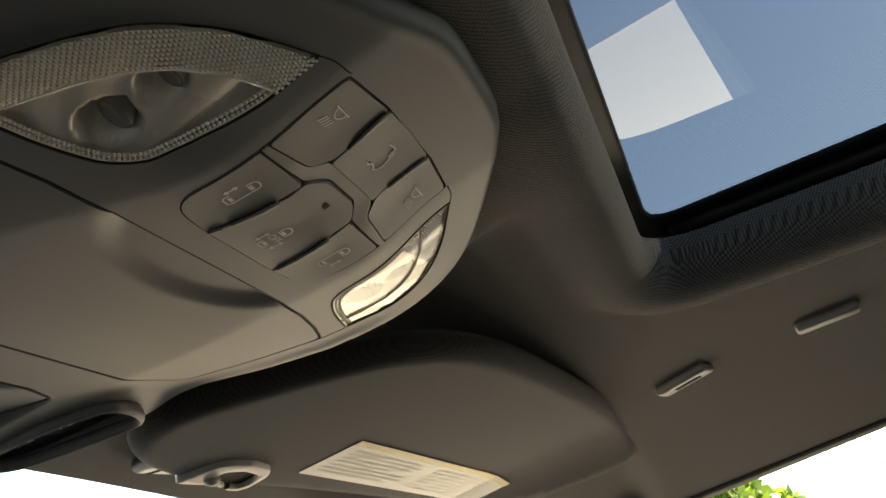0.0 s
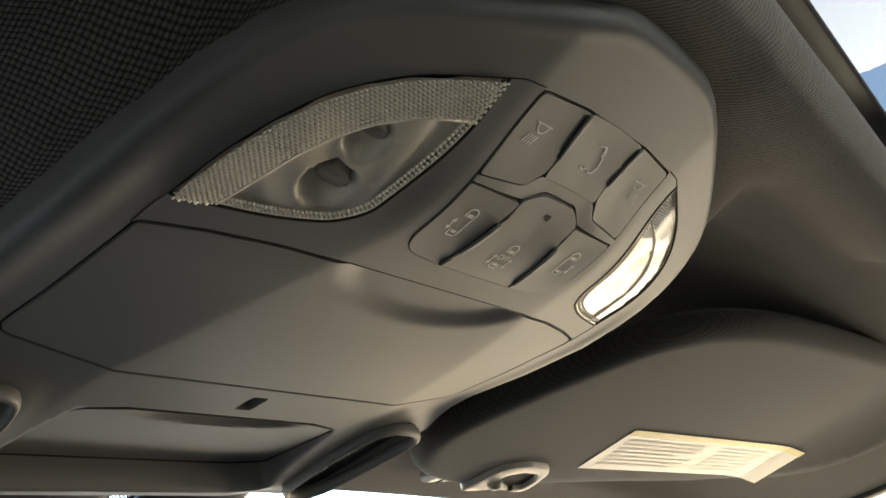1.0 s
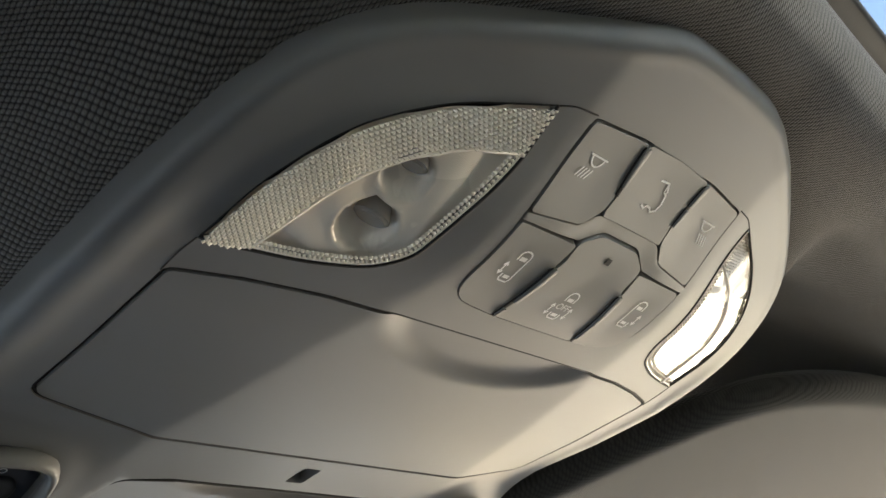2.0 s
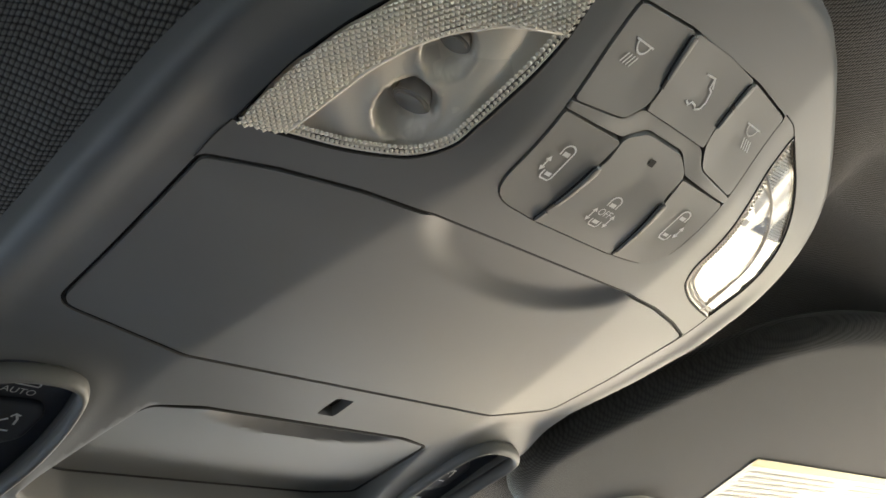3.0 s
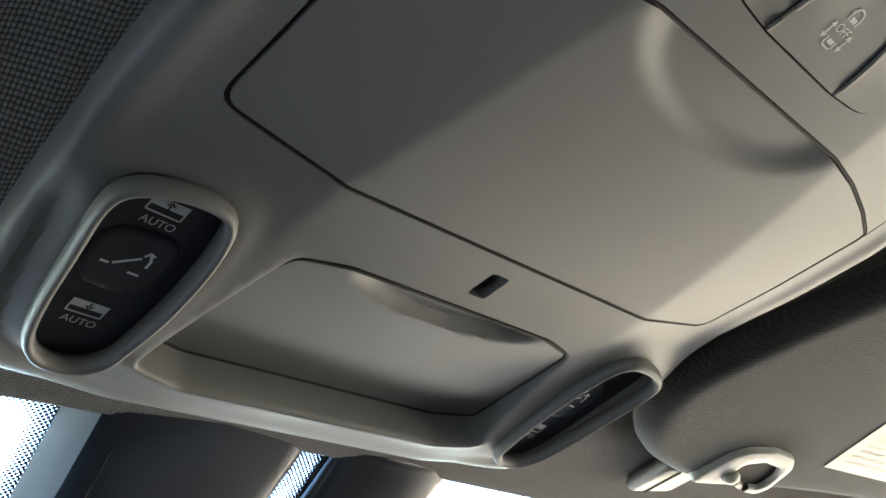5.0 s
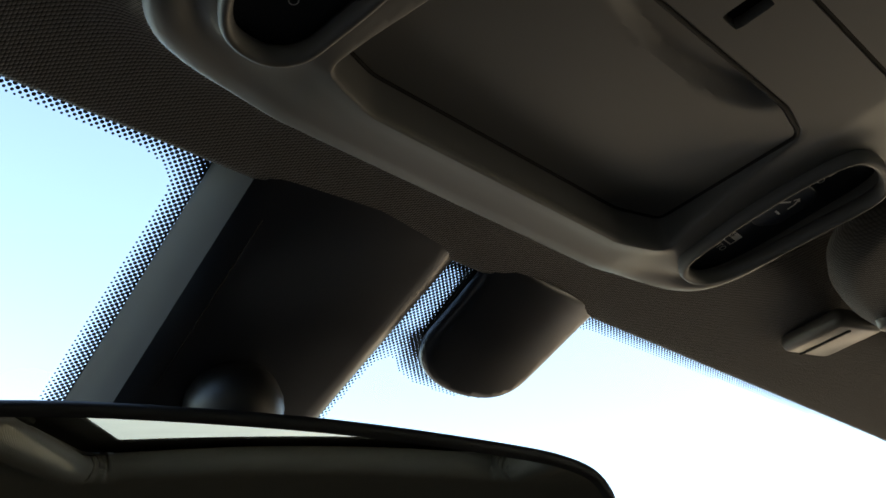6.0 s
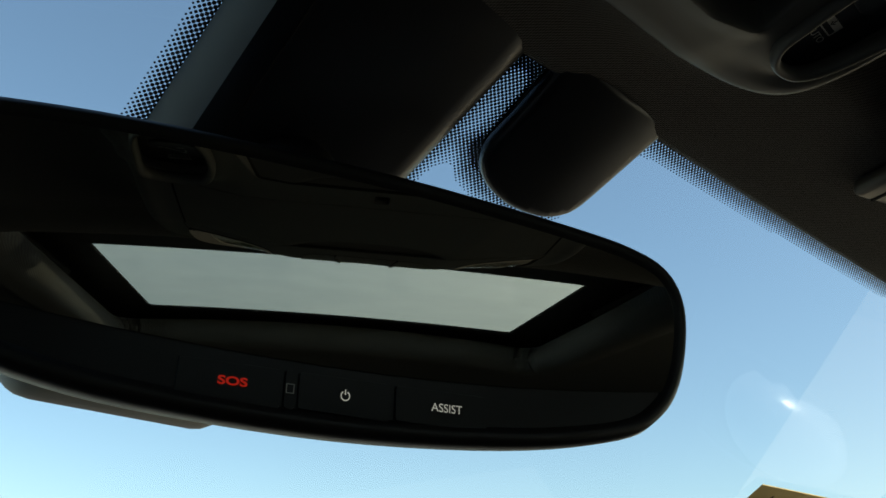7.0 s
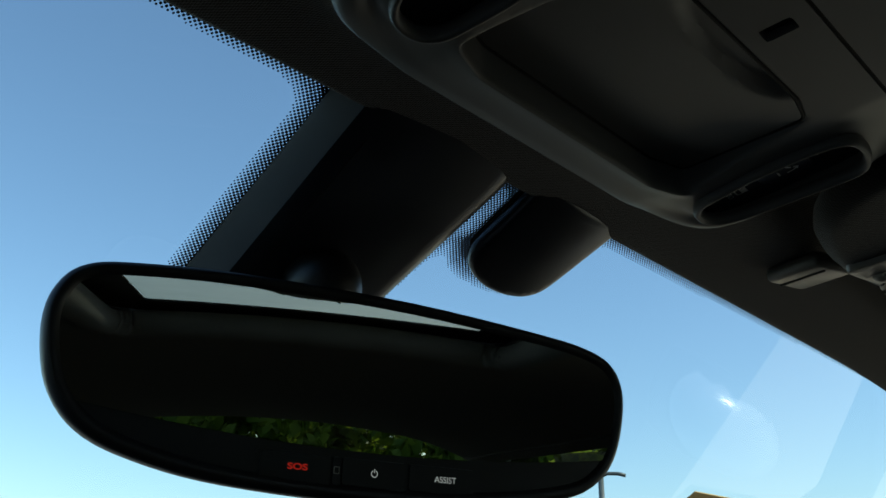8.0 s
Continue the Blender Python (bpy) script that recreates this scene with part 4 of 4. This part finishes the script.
COVER = [(-0.0545, 0.350), (0.0690, 0.350), (0.0585, 0.450), (0.0555, 0.475), (-0.0535, 0.475), (-0.0540, 0.450)]
POD = spline([(0.0800, 0.330), (0.0784, 0.347), (0.0778, 0.364), (0.0772, 0.3805), (0.0810, 0.3892), (0.0895, 0.3945), (0.1030, 0.3972), (0.1180, 0.3970), (0.1305, 0.3950), (0.1402, 0.3905), (0.1460, 0.3830), (0.1497, 0.363), (0.1545, 0.3407), (0.1575, 0.330), (0.1180, 0.328)], 5)
POD_FOOT = np.array([(0.0835, 0.335), (0.0832, 0.392), (0.092, 0.399), (0.105, 0.4025), (0.128, 0.403), (0.146, 0.400), (0.153, 0.390), (0.157, 0.335)])


def build_frit():
    """Dots of black enamel that run together towards the covered edges and shrink away from them."""
    pitch, step = 0.00262, 0.00112
    rows_y = np.arange(0.325, 0.52, step)
    px, py = [], []
    for j, y in enumerate(rows_y):
        x = np.arange(-0.60, 0.60, pitch) + (j % 2) * pitch / 2
        px.append(x)
        py.append(0 * x + y)
    p = np.stack([np.concatenate(px), np.concatenate(py)], 1)
    bow = 0.0757 * p[:, 0] ** 2
    p[:, 1] -= bow
    near = math.hypot(pitch / 2, step)
    d_head = (p[:, 1] - (0.3523 - bow)) * np.interp(p[:, 0], [-0.15, -0.07, 0.16, 0.25, 0.45], [1.55, 1.20, 0.95, 1.02, 1.25])
    d_cover = -edge_distance(p, COVER)[0]
    d_pod = -edge_distance(p, POD_FOOT)[0] - 0.0045 * smooth01((p[:, 1] - 0.385) / 0.012)
    # soft union, so that the band rounds the inner corners
    k = 0.0085
    d = 0.0012 - k * np.log(np.exp(-np.clip(d_head, -0.05, 0.2) / k) + np.exp(-np.clip(d_cover, -0.05, 0.2) / k) + 0.8 * np.exp(-np.clip(d_pod + 0.001, -0.05, 0.2) / k))
    d = np.minimum(d, np.minimum(np.minimum(d_head, d_cover), d_pod + 0.0005))
    hard = np.minimum(d_head, d_cover)
    keep = (d < 0.0092) & (hard > -0.014) & (p[:, 1] < 0.49)
    verts, faces = [], []
    for (x, y), dd in zip(p[keep], d[keep]):
        r = near * np.interp(dd, [-0.0012, -0.0002, 0.0038, 0.0062, 0.0092], [0.72, 0.56, 0.52, 0.42, 0.26])
        n = len(verts)
        for a in range(8):
            u = (a + 0.5) * math.tau / 8
            qx, qy = x + r * math.cos(u), y + r * 0.88 * math.sin(u)
            verts.append((qx, qy, float(-0.002 - 0.55 * (qy - 0.355) - 0.1 * qx * qx) + 0.0034))
        faces.append(tuple(range(n, n + 8)))
    ob = link("frit_dots", verts, faces, M_FRIT, windscreen, "black dotted enamel band", smooth=False)
    return tagged(ob, kind="stuff")


build_frit()

cover = thing("sensor_cover", "black plastic sensor cover below the windscreen header", "sensor cover")


def cover_ring(w):
    """Section across the cover, w from the header (0) to the mirror foot (1)."""
    y = 0.344 + 0.128 * w
    l, r = np.interp(y, [0.344, 0.475], [-0.0548, -0.0535]), np.interp(y, [0.344, 0.475], [0.0697, 0.0555])
    deep = 0.020 + 0.004 * w
    z = lambda x: float(screen_z(x, y)) + 0.002
    pts = [(l, 0.0), (l + 0.001, -0.004), (l + 0.010, -deep * 0.86), (l + 0.0145, -deep), (l + 0.020, -deep - 0.001), ((l + r) / 2, -deep - 0.003),
           (r - 0.024, -deep - 0.001), (r - 0.018, -deep), (r - 0.012, -deep * 0.86), (r - 0.002, -0.004), (r, 0.0)]
    return [(x, y, z(x) + dz) for x, dz in pts]


rings = [cover_ring(w) for w in np.linspace(-0.16, 1.06, 14)]
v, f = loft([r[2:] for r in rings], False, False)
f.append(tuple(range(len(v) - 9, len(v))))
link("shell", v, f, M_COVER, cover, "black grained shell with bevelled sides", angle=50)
# the left bevel alone is greyer than the shell, as if lit from that side
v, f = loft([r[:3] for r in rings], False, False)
link("flank", v, f, M_LITFLANK, cover, "bevelled flank, greyed to show light from the left", angle=50)
for k in (3, 8):
    off = 0.006 if k == 3 else -0.006
    line = [(cover_ring(w)[k][0] + off, cover_ring(w)[k][1], cover_ring(w)[k][2] - 0.0008) for w in np.linspace(0.05, 0.62, 10)]
    link("seam", *tube(line, 0.0005, 5), M_GAP, cover, "thin dark seam")

pod = thing("sensor_pod", "black rounded sensor pod on the windscreen", "sensor pod")


def pod_z(x, y):
    u, w = (x - 0.116) / 0.042, (y - 0.355) / 0.045
    return screen_z(x, y) - 0.0165 - 0.006 * np.clip(1 - u * u, 0, 1) * np.clip(1.1 - 0.5 * w, 0, 1)


v, f = patch(inset(POD, 0.005), pod_z, 0.0025, [(0.0022, 0.0008), (0.0040, 0.0028), (0.0050, 0.0060), (0.0040, 0.0100), (-0.0010, 0.0150), (-0.0060, 0.0210), (-0.0070, 0.0260)])
link("shell", v, f, M_COVER, pod, "black satin shell", angle=70)

v, f = patch(inset(POD_FOOT, 0.004), lambda x, y: screen_z(x, y) + 0.0015, 0.004, [(0.001, 0.001), (0.001, 0.002)])
link("foot", v, f, M_RUBBER, pod, "black rubber foot on the glass")

# ---- rear-view mirror ----
MN = Vector((-0.3067, -0.9520, -0.0386)).normalized()
MX = Vector((0.9520, -0.3048, 0.0)).normalized()
MY = MX.cross(MN) * -1
MO = Vector((-0.0198, 0.3521, -0.1693))


def on_mirror(u, w, out=0.0):
    return MO + MX * u + MY * w + MN * out


mirror = thing("rearview_mirror", "black frameless-look rear-view mirror with emergency call buttons", "mirror")
FACE = spline([(-0.1352, 0.0440), (-0.1325, 0.0585), (-0.1235, 0.0680), (-0.1050, 0.0722), (-0.0600, 0.0760), (0.0150, 0.0770), (0.0850, 0.0735), (0.1130, 0.0700), (0.1270, 0.0640), (0.1335, 0.0530), (0.1335, 0.0380), (0.1285, 0.0200),
               (0.1190, 0.0070), (0.1020, -0.0020), (0.0600, -0.0090), (0.0000, -0.0118), (-0.0600, -0.0088), (-0.0950, -0.0025), (-0.1170, 0.0065), (-0.1300, 0.0220)], 5)


def mirror_ring(scale_in, out):
    q = inset(FACE, scale_in) if scale_in else FACE
    return [on_mirror(float(a), float(b), out) for a, b in q]


rings = [mirror_ring(0.0065, 0.0002), mirror_ring(0.0052, 0.0018), mirror_ring(0.003, 0.0026), mirror_ring(0.001, 0.0016), mirror_ring(0.0, -0.002), mirror_ring(0.0005, -0.010), mirror_ring(0.006, -0.022), mirror_ring(0.016, -0.032), mirror_ring(0.028, -0.037)]
n = len(FACE)
v, f = loft(rings, True, False)
f.append(tuple(range(len(v) - n, len(v))))
link("housing", v, f, M_DARK, mirror, "black plastic housing with a rounded rim", angle=50)
link("chin", [tuple(on_mirror(float(a), float(b), 0.0003)) for a, b in inset(FACE, 0.0055)], [tuple(range(n))], M_PANEL, mirror, "glossy black face below the glass", smooth=False)
low = lambda a: 0.0085 + 0.55 * a * a
pane_edge = [(float(a), max(float(b), low(float(a)))) for a, b in inset(FACE, 0.0058)]
link("glass", [tuple(on_mirror(a, b, 0.0008)) for a, b in pane_edge], [tuple(range(n))], M_MIRROR, mirror, "dimmed mirror glass", smooth=False)
keys = [(-0.0495, -0.0190), (-0.0190, -0.0148), (-0.0148, 0.0150), (0.0158, 0.0485)]
for a, b in keys:
    q = rounded([(a + 0.0004, 0.0058), (b - 0.0004, 0.0058), (b - 0.0004, -0.0062), (a + 0.0004, -0.0052)], 0.0012, 3)
    top = [tuple(on_mirror(float(x), float(y), 0.0012)) for x, y in inset(q, 0.0003)]
    low = [tuple(on_mirror(float(x), float(y), 0.0002)) for x, y in q]
    k = len(q)
    fs = [tuple(range(k))] + [(i, (i + 1) % k, k + (i + 1) % k, k + i) for i in range(k)]
    link("key", top + low, fs, M_PANEL, mirror, "glossy black key", smooth=False)
mk = lambda cu: (lambda u, w: tuple(on_mirror(cu + u, w + 0.0002, 0.0016)))
lettering("lettering", "SOS", 0.0034, (lambda u, w: mk(-0.0336)(u * 1.45, w)), M_RED, mirror, 0.00010)["label"] = "red lit letters"
lettering("lettering", "ASSIST", 0.0037, mk(0.0336), M_GREYPRINT, mirror)["label"] = "small white lit letters"
mm = lambda u, w: tuple(on_mirror(u * 0.001, w * 0.001 + 0.0002, 0.0016))
v, f = ribbon([arc(0, 0, 1.35, 120, 420, 16), [(0, 0.3), (0, 1.9)]], 0.36, mm)
link("icon", v, f, M_GREYPRINT, mirror, "printed power symbol", smooth=False)
v, f = ribbon([[(-18.0, 1.4), (-15.8, 1.4), (-15.8, -1.2), (-18.0, -1.2), (-18.0, 1.4)]], 0.35, mm)
link("icon", v, f, M_PRINT, mirror, "small dim symbol", smooth=False)
# ball joint and foot up to the cover
foot = Vector((-0.002, 0.418, -0.070))
back = on_mirror(0.004, 0.040, -0.036)
link("stem", *tube([back, (back + foot) / 2 + Vector((0, 0, 0.003)), foot], 0.011, 14), M_DARK, mirror, "black ball joint stem")
bm = bmesh.new()
bmesh.ops.create_uvsphere(bm, u_segments=20, v_segments=12, radius=0.021)
bmesh.ops.transform(bm, matrix=Matrix.Translation((-0.002, 0.416, -0.067)) @ Matrix.Diagonal((1.0, 1.0, 1.0, 1)), verts=bm.verts)
part("ball", bm, M_DARK, mirror, "round black knuckle")

# camera housing behind the mirror, low on the windscreen
housing = thing("camera_housing", "pale grey vented camera housing behind the mirror", "housing")
hm = Matrix.Translation((-0.014, 0.500, -0.1125)) @ Euler((radians(-29), 0, 0)).to_matrix().to_4x4()
part("casing", rbox(0.108, 0.075, 0.046, hm, 0.018, 5), M_CASING, housing, "pale grey rounded shell")
for k in range(6):
    part("vent", rbox(0.012, 0.0022, 0.004, hm @ Matrix.Translation((-0.032 + 0.013 * k, -0.012, -0.0225)) @ Euler((0, 0, 0.5)).to_matrix().to_4x4(), 0.0006, 1), M_GAP, housing, "dark vent slit")

# ---- the rest of the cabin: plain walls that close it ----


def slab(name, label, cat, size, m, material, bevel=0.02):
    ob = part(name, rbox(*size, m, bevel, 2), material, None)
    return tagged(ob, label, cat, kind="structure")


slab("floor", "dark carpeted cabin floor", "floor", (1.72, 3.9, 0.06), Matrix.Translation((0, -0.75, -1.22)), M_FLOOR)
slab("dashboard", "dark soft dashboard below the windscreen", "dashboard", (1.60, 0.55, 0.40), Matrix.Translation((0, 0.93, -0.66)), M_CABIN, 0.06)
slab("wall_front", "dark bulkhead under the dashboard", "wall", (1.72, 0.08, 0.80), Matrix.Translation((0, 1.18, -0.85)), M_CABIN)
for side, nm in ((1, "wall_right"), (-1, "wall_left")):
    slab(nm, "dark door trim below the windows", "wall", (0.08, 3.9, 0.74), Matrix.Translation((side * 0.85, -0.75, -0.83)), M_CABIN)
    for y, w, pn in ((-0.37, 0.18, "pillar"), (-1.72, 0.14, "pillar")):
        slab("trim", "dark pillar trim between the windows", "pillar", (0.06, w, 0.46), Matrix.Translation((side * 0.790, y, -0.29)) @ Euler((0, radians(14 * -side), 0)).to_matrix().to_4x4(), M_CABIN)
    pts = [(side * 0.715, 0.25, -0.085), (side * 0.800, 0.44, -0.135), (side * 0.825, 0.72, -0.29), (side * 0.84, 1.05, -0.47)]
    tagged(link("trim", *tube(pts, 0.035, 12, squash=0.7), M_CABIN), "dark windscreen pillar trim", "pillar", kind="structure")
    top = [(side * (np.interp(y, side_y, side_x) + 0.008), y, float(head_z(np.interp(y, side_y, side_x), y)) + 0.006) for y in np.linspace(0.28, -2.5, 40)]
    tagged(link("trim", *tube(top, 0.012, 8), M_RUBBER), "black rubber door seal along the roof edge", "seal", kind="structure")
    # front panes: clear on the right, an added dimming tint on the left
    for y0, y1, mat, nm2 in ((-0.28, 0.30, M_GLASS if side > 0 else M_DIMGLASS, "window_side"), (-1.65, -0.46, M_TINT, "window_side"), (-2.5, -1.79, M_TINT, "window_side")):
        z0, z1 = float(head_z(0.70, y0)), float(head_z(0.70, y1))
        g = link(nm2, [(side * 0.712, y0, z0 + 0.004), (side * 0.712, y1, z1 + 0.004), (side * 0.845, y1, -0.47), (side * 0.845, y0, -0.47)], [(0, 1, 2, 3)[::side]], mat, smooth=False)
        g.visible_shadow = mat is not M_GLASS
        tagged(g, "front side window glass" if mat is not M_TINT else "dark privacy side window glass", "window", kind="structure")
slab("wall_back", "dark tailgate trim below the rear window", "wall", (1.72, 0.08, 0.66), Matrix.Translation((0, -2.66, -0.86)), M_CABIN)
for side in (1, -1):
    slab("trim", "dark tailgate pillar trim", "pillar", (0.16, 0.08, 0.62), Matrix.Translation((side * 0.74, -2.57, -0.26)), M_CABIN)
slab("trim", "dark trim above the rear window", "pillar", (1.46, 0.10, 0.07), Matrix.Translation((0, -2.52, 0.250)), M_CABIN)
g = link("window_back", [(-0.60, -2.52, 0.22), (0.60, -2.52, 0.22), (0.64, -2.66, -0.54), (-0.64, -2.66, -0.54)], [(0, 1, 2, 3)], M_REARGLASS, smooth=False)
tagged(g, "dark tinted rear window glass", "window", kind="structure")
hood = [(-0.80, 1.16, -0.52), (0.80, 1.16, -0.52), (0.78, 1.75, -0.60), (0.70, 2.25, -0.74), (-0.70, 2.25, -0.74), (-0.78, 1.75, -0.60)]
v, f = patch([(x, y) for x, y, _ in hood], lambda x, y: np.interp(y, [1.16, 1.75, 2.25], [-0.52, -0.60, -0.74]) - 0.06 * x * x, 0.06, [(0.02, -0.02), (0.03, -0.08), (0.03, -0.40)], flip=True)
tagged(link("hood", v, f, M_PAINT), "silver painted bonnet ahead of the windscreen", "bonnet", kind="structure")
# passenger door mirror outside the window
door_mirror = thing("door_mirror", "silver-capped door mirror outside the passenger window", "door mirror")
bm = bmesh.new()
bmesh.ops.create_uvsphere(bm, u_segments=24, v_segments=14, radius=1.0)
bmesh.ops.transform(bm, matrix=Matrix.Translation((0.985, 0.43, -0.47)) @ Matrix.Diagonal((0.125, 0.070, 0.085, 1)), verts=bm.verts)
part("housing", bm, M_DARK, door_mirror, "black plastic housing", angle=60)
bm = bmesh.new()
bmesh.ops.create_uvsphere(bm, u_segments=24, v_segments=14, radius=1.0)
bmesh.ops.delete(bm, geom=[v for v in bm.verts if v.co.z < 0.25 or v.co.y < -0.75], context="VERTS")
bmesh.ops.transform(bm, matrix=Matrix.Translation((0.985, 0.432, -0.47)) @ Matrix.Diagonal((0.128, 0.073, 0.088, 1)), verts=bm.verts)
part("cap", bm, M_PAINT, door_mirror, "silver painted cap", angle=60)
part("arm", rbox(0.10, 0.05, 0.03, Matrix.Translation((0.885, 0.42, -0.50)), 0.012, 2), M_DARK, door_mirror, "black mounting arm")
# outer roof skin
HOLE = rounded(mirrored([(0.335, -0.035), (0.335, -0.81)]), 0.04, 6)
v, f = patch(LINING * np.array([1.02, 1.0]) + np.array([0, 0.0]), lambda x, y: head_z(x, y) + 0.046, 0.02, [(0.01, -0.010)], [(HOLE, [(0.0, -0.006)])], flip=True)
v2, f2 = patch([(-0.714, -2.6), (0.714, -2.6), (0.714, -0.898), (-0.714, -0.898)], lambda x, y: head_z(x, y) + 0.046, 0.06, [(0.01, -0.010)], flip=True)
tagged(link("roof", v + v2, f + [[i + len(v) for i in g] for g in f2], M_PAINT), "silver painted steel roof skin", "roof", kind="structure")

# ---- outdoors ----
GROUND_Z = -1.62
n = 24
ring = [(600 * math.cos(k * math.tau / n), 600 * math.sin(k * math.tau / n), GROUND_Z) for k in range(n)]
tagged(link("ground", ring, [tuple(range(n))], M_ASPHALT, smooth=False), "worn grey asphalt of an open lot", "ground", kind="structure")

street_lamp = thing("street_lamp", "dark steel street lamp with a flat curved arm", "street lamp", at=(16.24, 10.87, GROUND_Z))
link("pole", *tube([(0, 0, 0), (0, 0, 3.0), (0, 0, 4.22)], 0.060, 10, up=(1, 0, 0)), M_POLE, street_lamp)
link("head", *tube([(0.0, 0.02, 4.20), (0.10, -0.10, 4.27), (0.25, -0.27, 4.27), (0.34, -0.40, 4.23)], 0.075, 10, squash=0.5), M_POLE, street_lamp, "flat lamp head")

# a paper card stuck behind the windscreen
card = thing("paper_card", "yellow-brown paper card with dark marker strokes stuck on the windscreen", "card")
cw = lambda u, w, lift=0.0: (0.532 + 0.156 * u + 0.010 * w, 0.497 - 0.026 * u + 0.090 * w, float(screen_z(0.532 + 0.156 * u + 0.010 * w, 0.497 - 0.026 * u + 0.090 * w)) - lift)
link("sheet", [cw(0, 0), cw(1, 0), cw(1, 1), cw(0, 1), cw(0, 0, .0008), cw(1, 0, .0008), cw(1, 1, .0008), cw(0, 1, .0008)], [(0, 1, 2, 3), (7, 6, 5, 4), (0, 4, 5, 1), (1, 5, 6, 2), (2, 6, 7, 3), (3, 7, 4, 0)], M_SIGN, card, smooth=False)
strokes = [[(0.13, 0.06), (0.06, 0.62)], [(0.25, 0.20), (0.20, 0.70)], [(0.07, 0.42), (0.26, 0.36)], [(0.33, 0.16), (0.43, 0.14), (0.40, 0.22)], [(0.47, 0.14), (0.36, 0.46)],
           [(0.53, 0.12), (0.49, 0.44)], [(0.60, 0.10), (0.66, 0.12), (0.60, 0.34)], [(0.76, 0.10), (0.70, 0.40), (0.78, 0.44)], [(0.83, 0.12), (0.90, 0.16), (0.84, 0.36)]]
for line in strokes:
    v, f = ribbon([line], 0.022, lambda a, b: cw(a, b, 0.0040))
    link("stroke", v, f, M_SIGNTEXT, card, "dark marker stroke", smooth=False)


def build_tree(x, y, h, seed):
    rng = random.Random(seed)
    tree = thing("tree", "broad leafy green tree behind the car", "tree", group="trees round the lot", at=(x, y, GROUND_Z))
    link("trunk", *tube([(0, 0, 0), (0.1, 0.05, h * 0.3), (0.0, 0.1, h * 0.6)], 0.16, 8, up=(1, 0, 0)), M_BARK, tree)
    for k in range(5):
        a = k * 1.257 + rng.random()
        link("limb", *tube([(0.05, 0.05, h * 0.32), (0.6 * math.cos(a), 0.6 * math.sin(a), h * 0.5), (1.2 * math.cos(a), 1.2 * math.sin(a), h * 0.72)], 0.06, 6, up=(1, 0, 0)), M_BARK, tree)
    verts, faces = [], []
    clumps = [(rng.gauss(0, h * 0.19), rng.gauss(0, h * 0.19), h * rng.uniform(0.38, 0.98), h * rng.uniform(0.08, 0.17)) for _ in range(40)]
    for cx, cy, cz_, r in clumps:
        for _ in range(120):
            d = Vector((rng.gauss(0, 1), rng.gauss(0, 1), rng.gauss(0, 1))).normalized() * r * rng.uniform(0.5, 1.05)
            p = Vector((cx, cy, cz_)) + d
            u = Vector((rng.gauss(0, 1), rng.gauss(0, 1), rng.gauss(0, 1))).normalized()
            w = u.cross(Vector((rng.gauss(0, 1), rng.gauss(0, 1), rng.gauss(0, 1)))).normalized()
            size = rng.uniform(0.09, 0.19)
            k = len(verts)
            verts += [tuple(p - u * size), tuple(p + w * size * 0.5), tuple(p + u * size), tuple(p - w * size * 0.5)]
            faces.append((k, k + 1, k + 2, k + 3))
    tagged(link("crown", verts, faces, M_LEAF, tree, "crown of small green leaves", smooth=False), kind="stuff")
    return tree


for x, y, h, seed in ((-0.6, -12.4, 3.6, 7), (-4.4, -12.6, 3.7, 8), (3.0, -13.2, 3.6, 9), (-8.6, -13.0, 3.8, 10), (-2.6, -13.0, 3.6, 1), (1.2, -14.5, 3.7, 2), (4.6, -12.5, 3.4, 3), (-6.2, -14.0, 3.7, 4), (13.5, 0.4, 2.6, 5), (12.5, -3.6, 2.7, 6)):
    build_tree(x, y, h, seed)
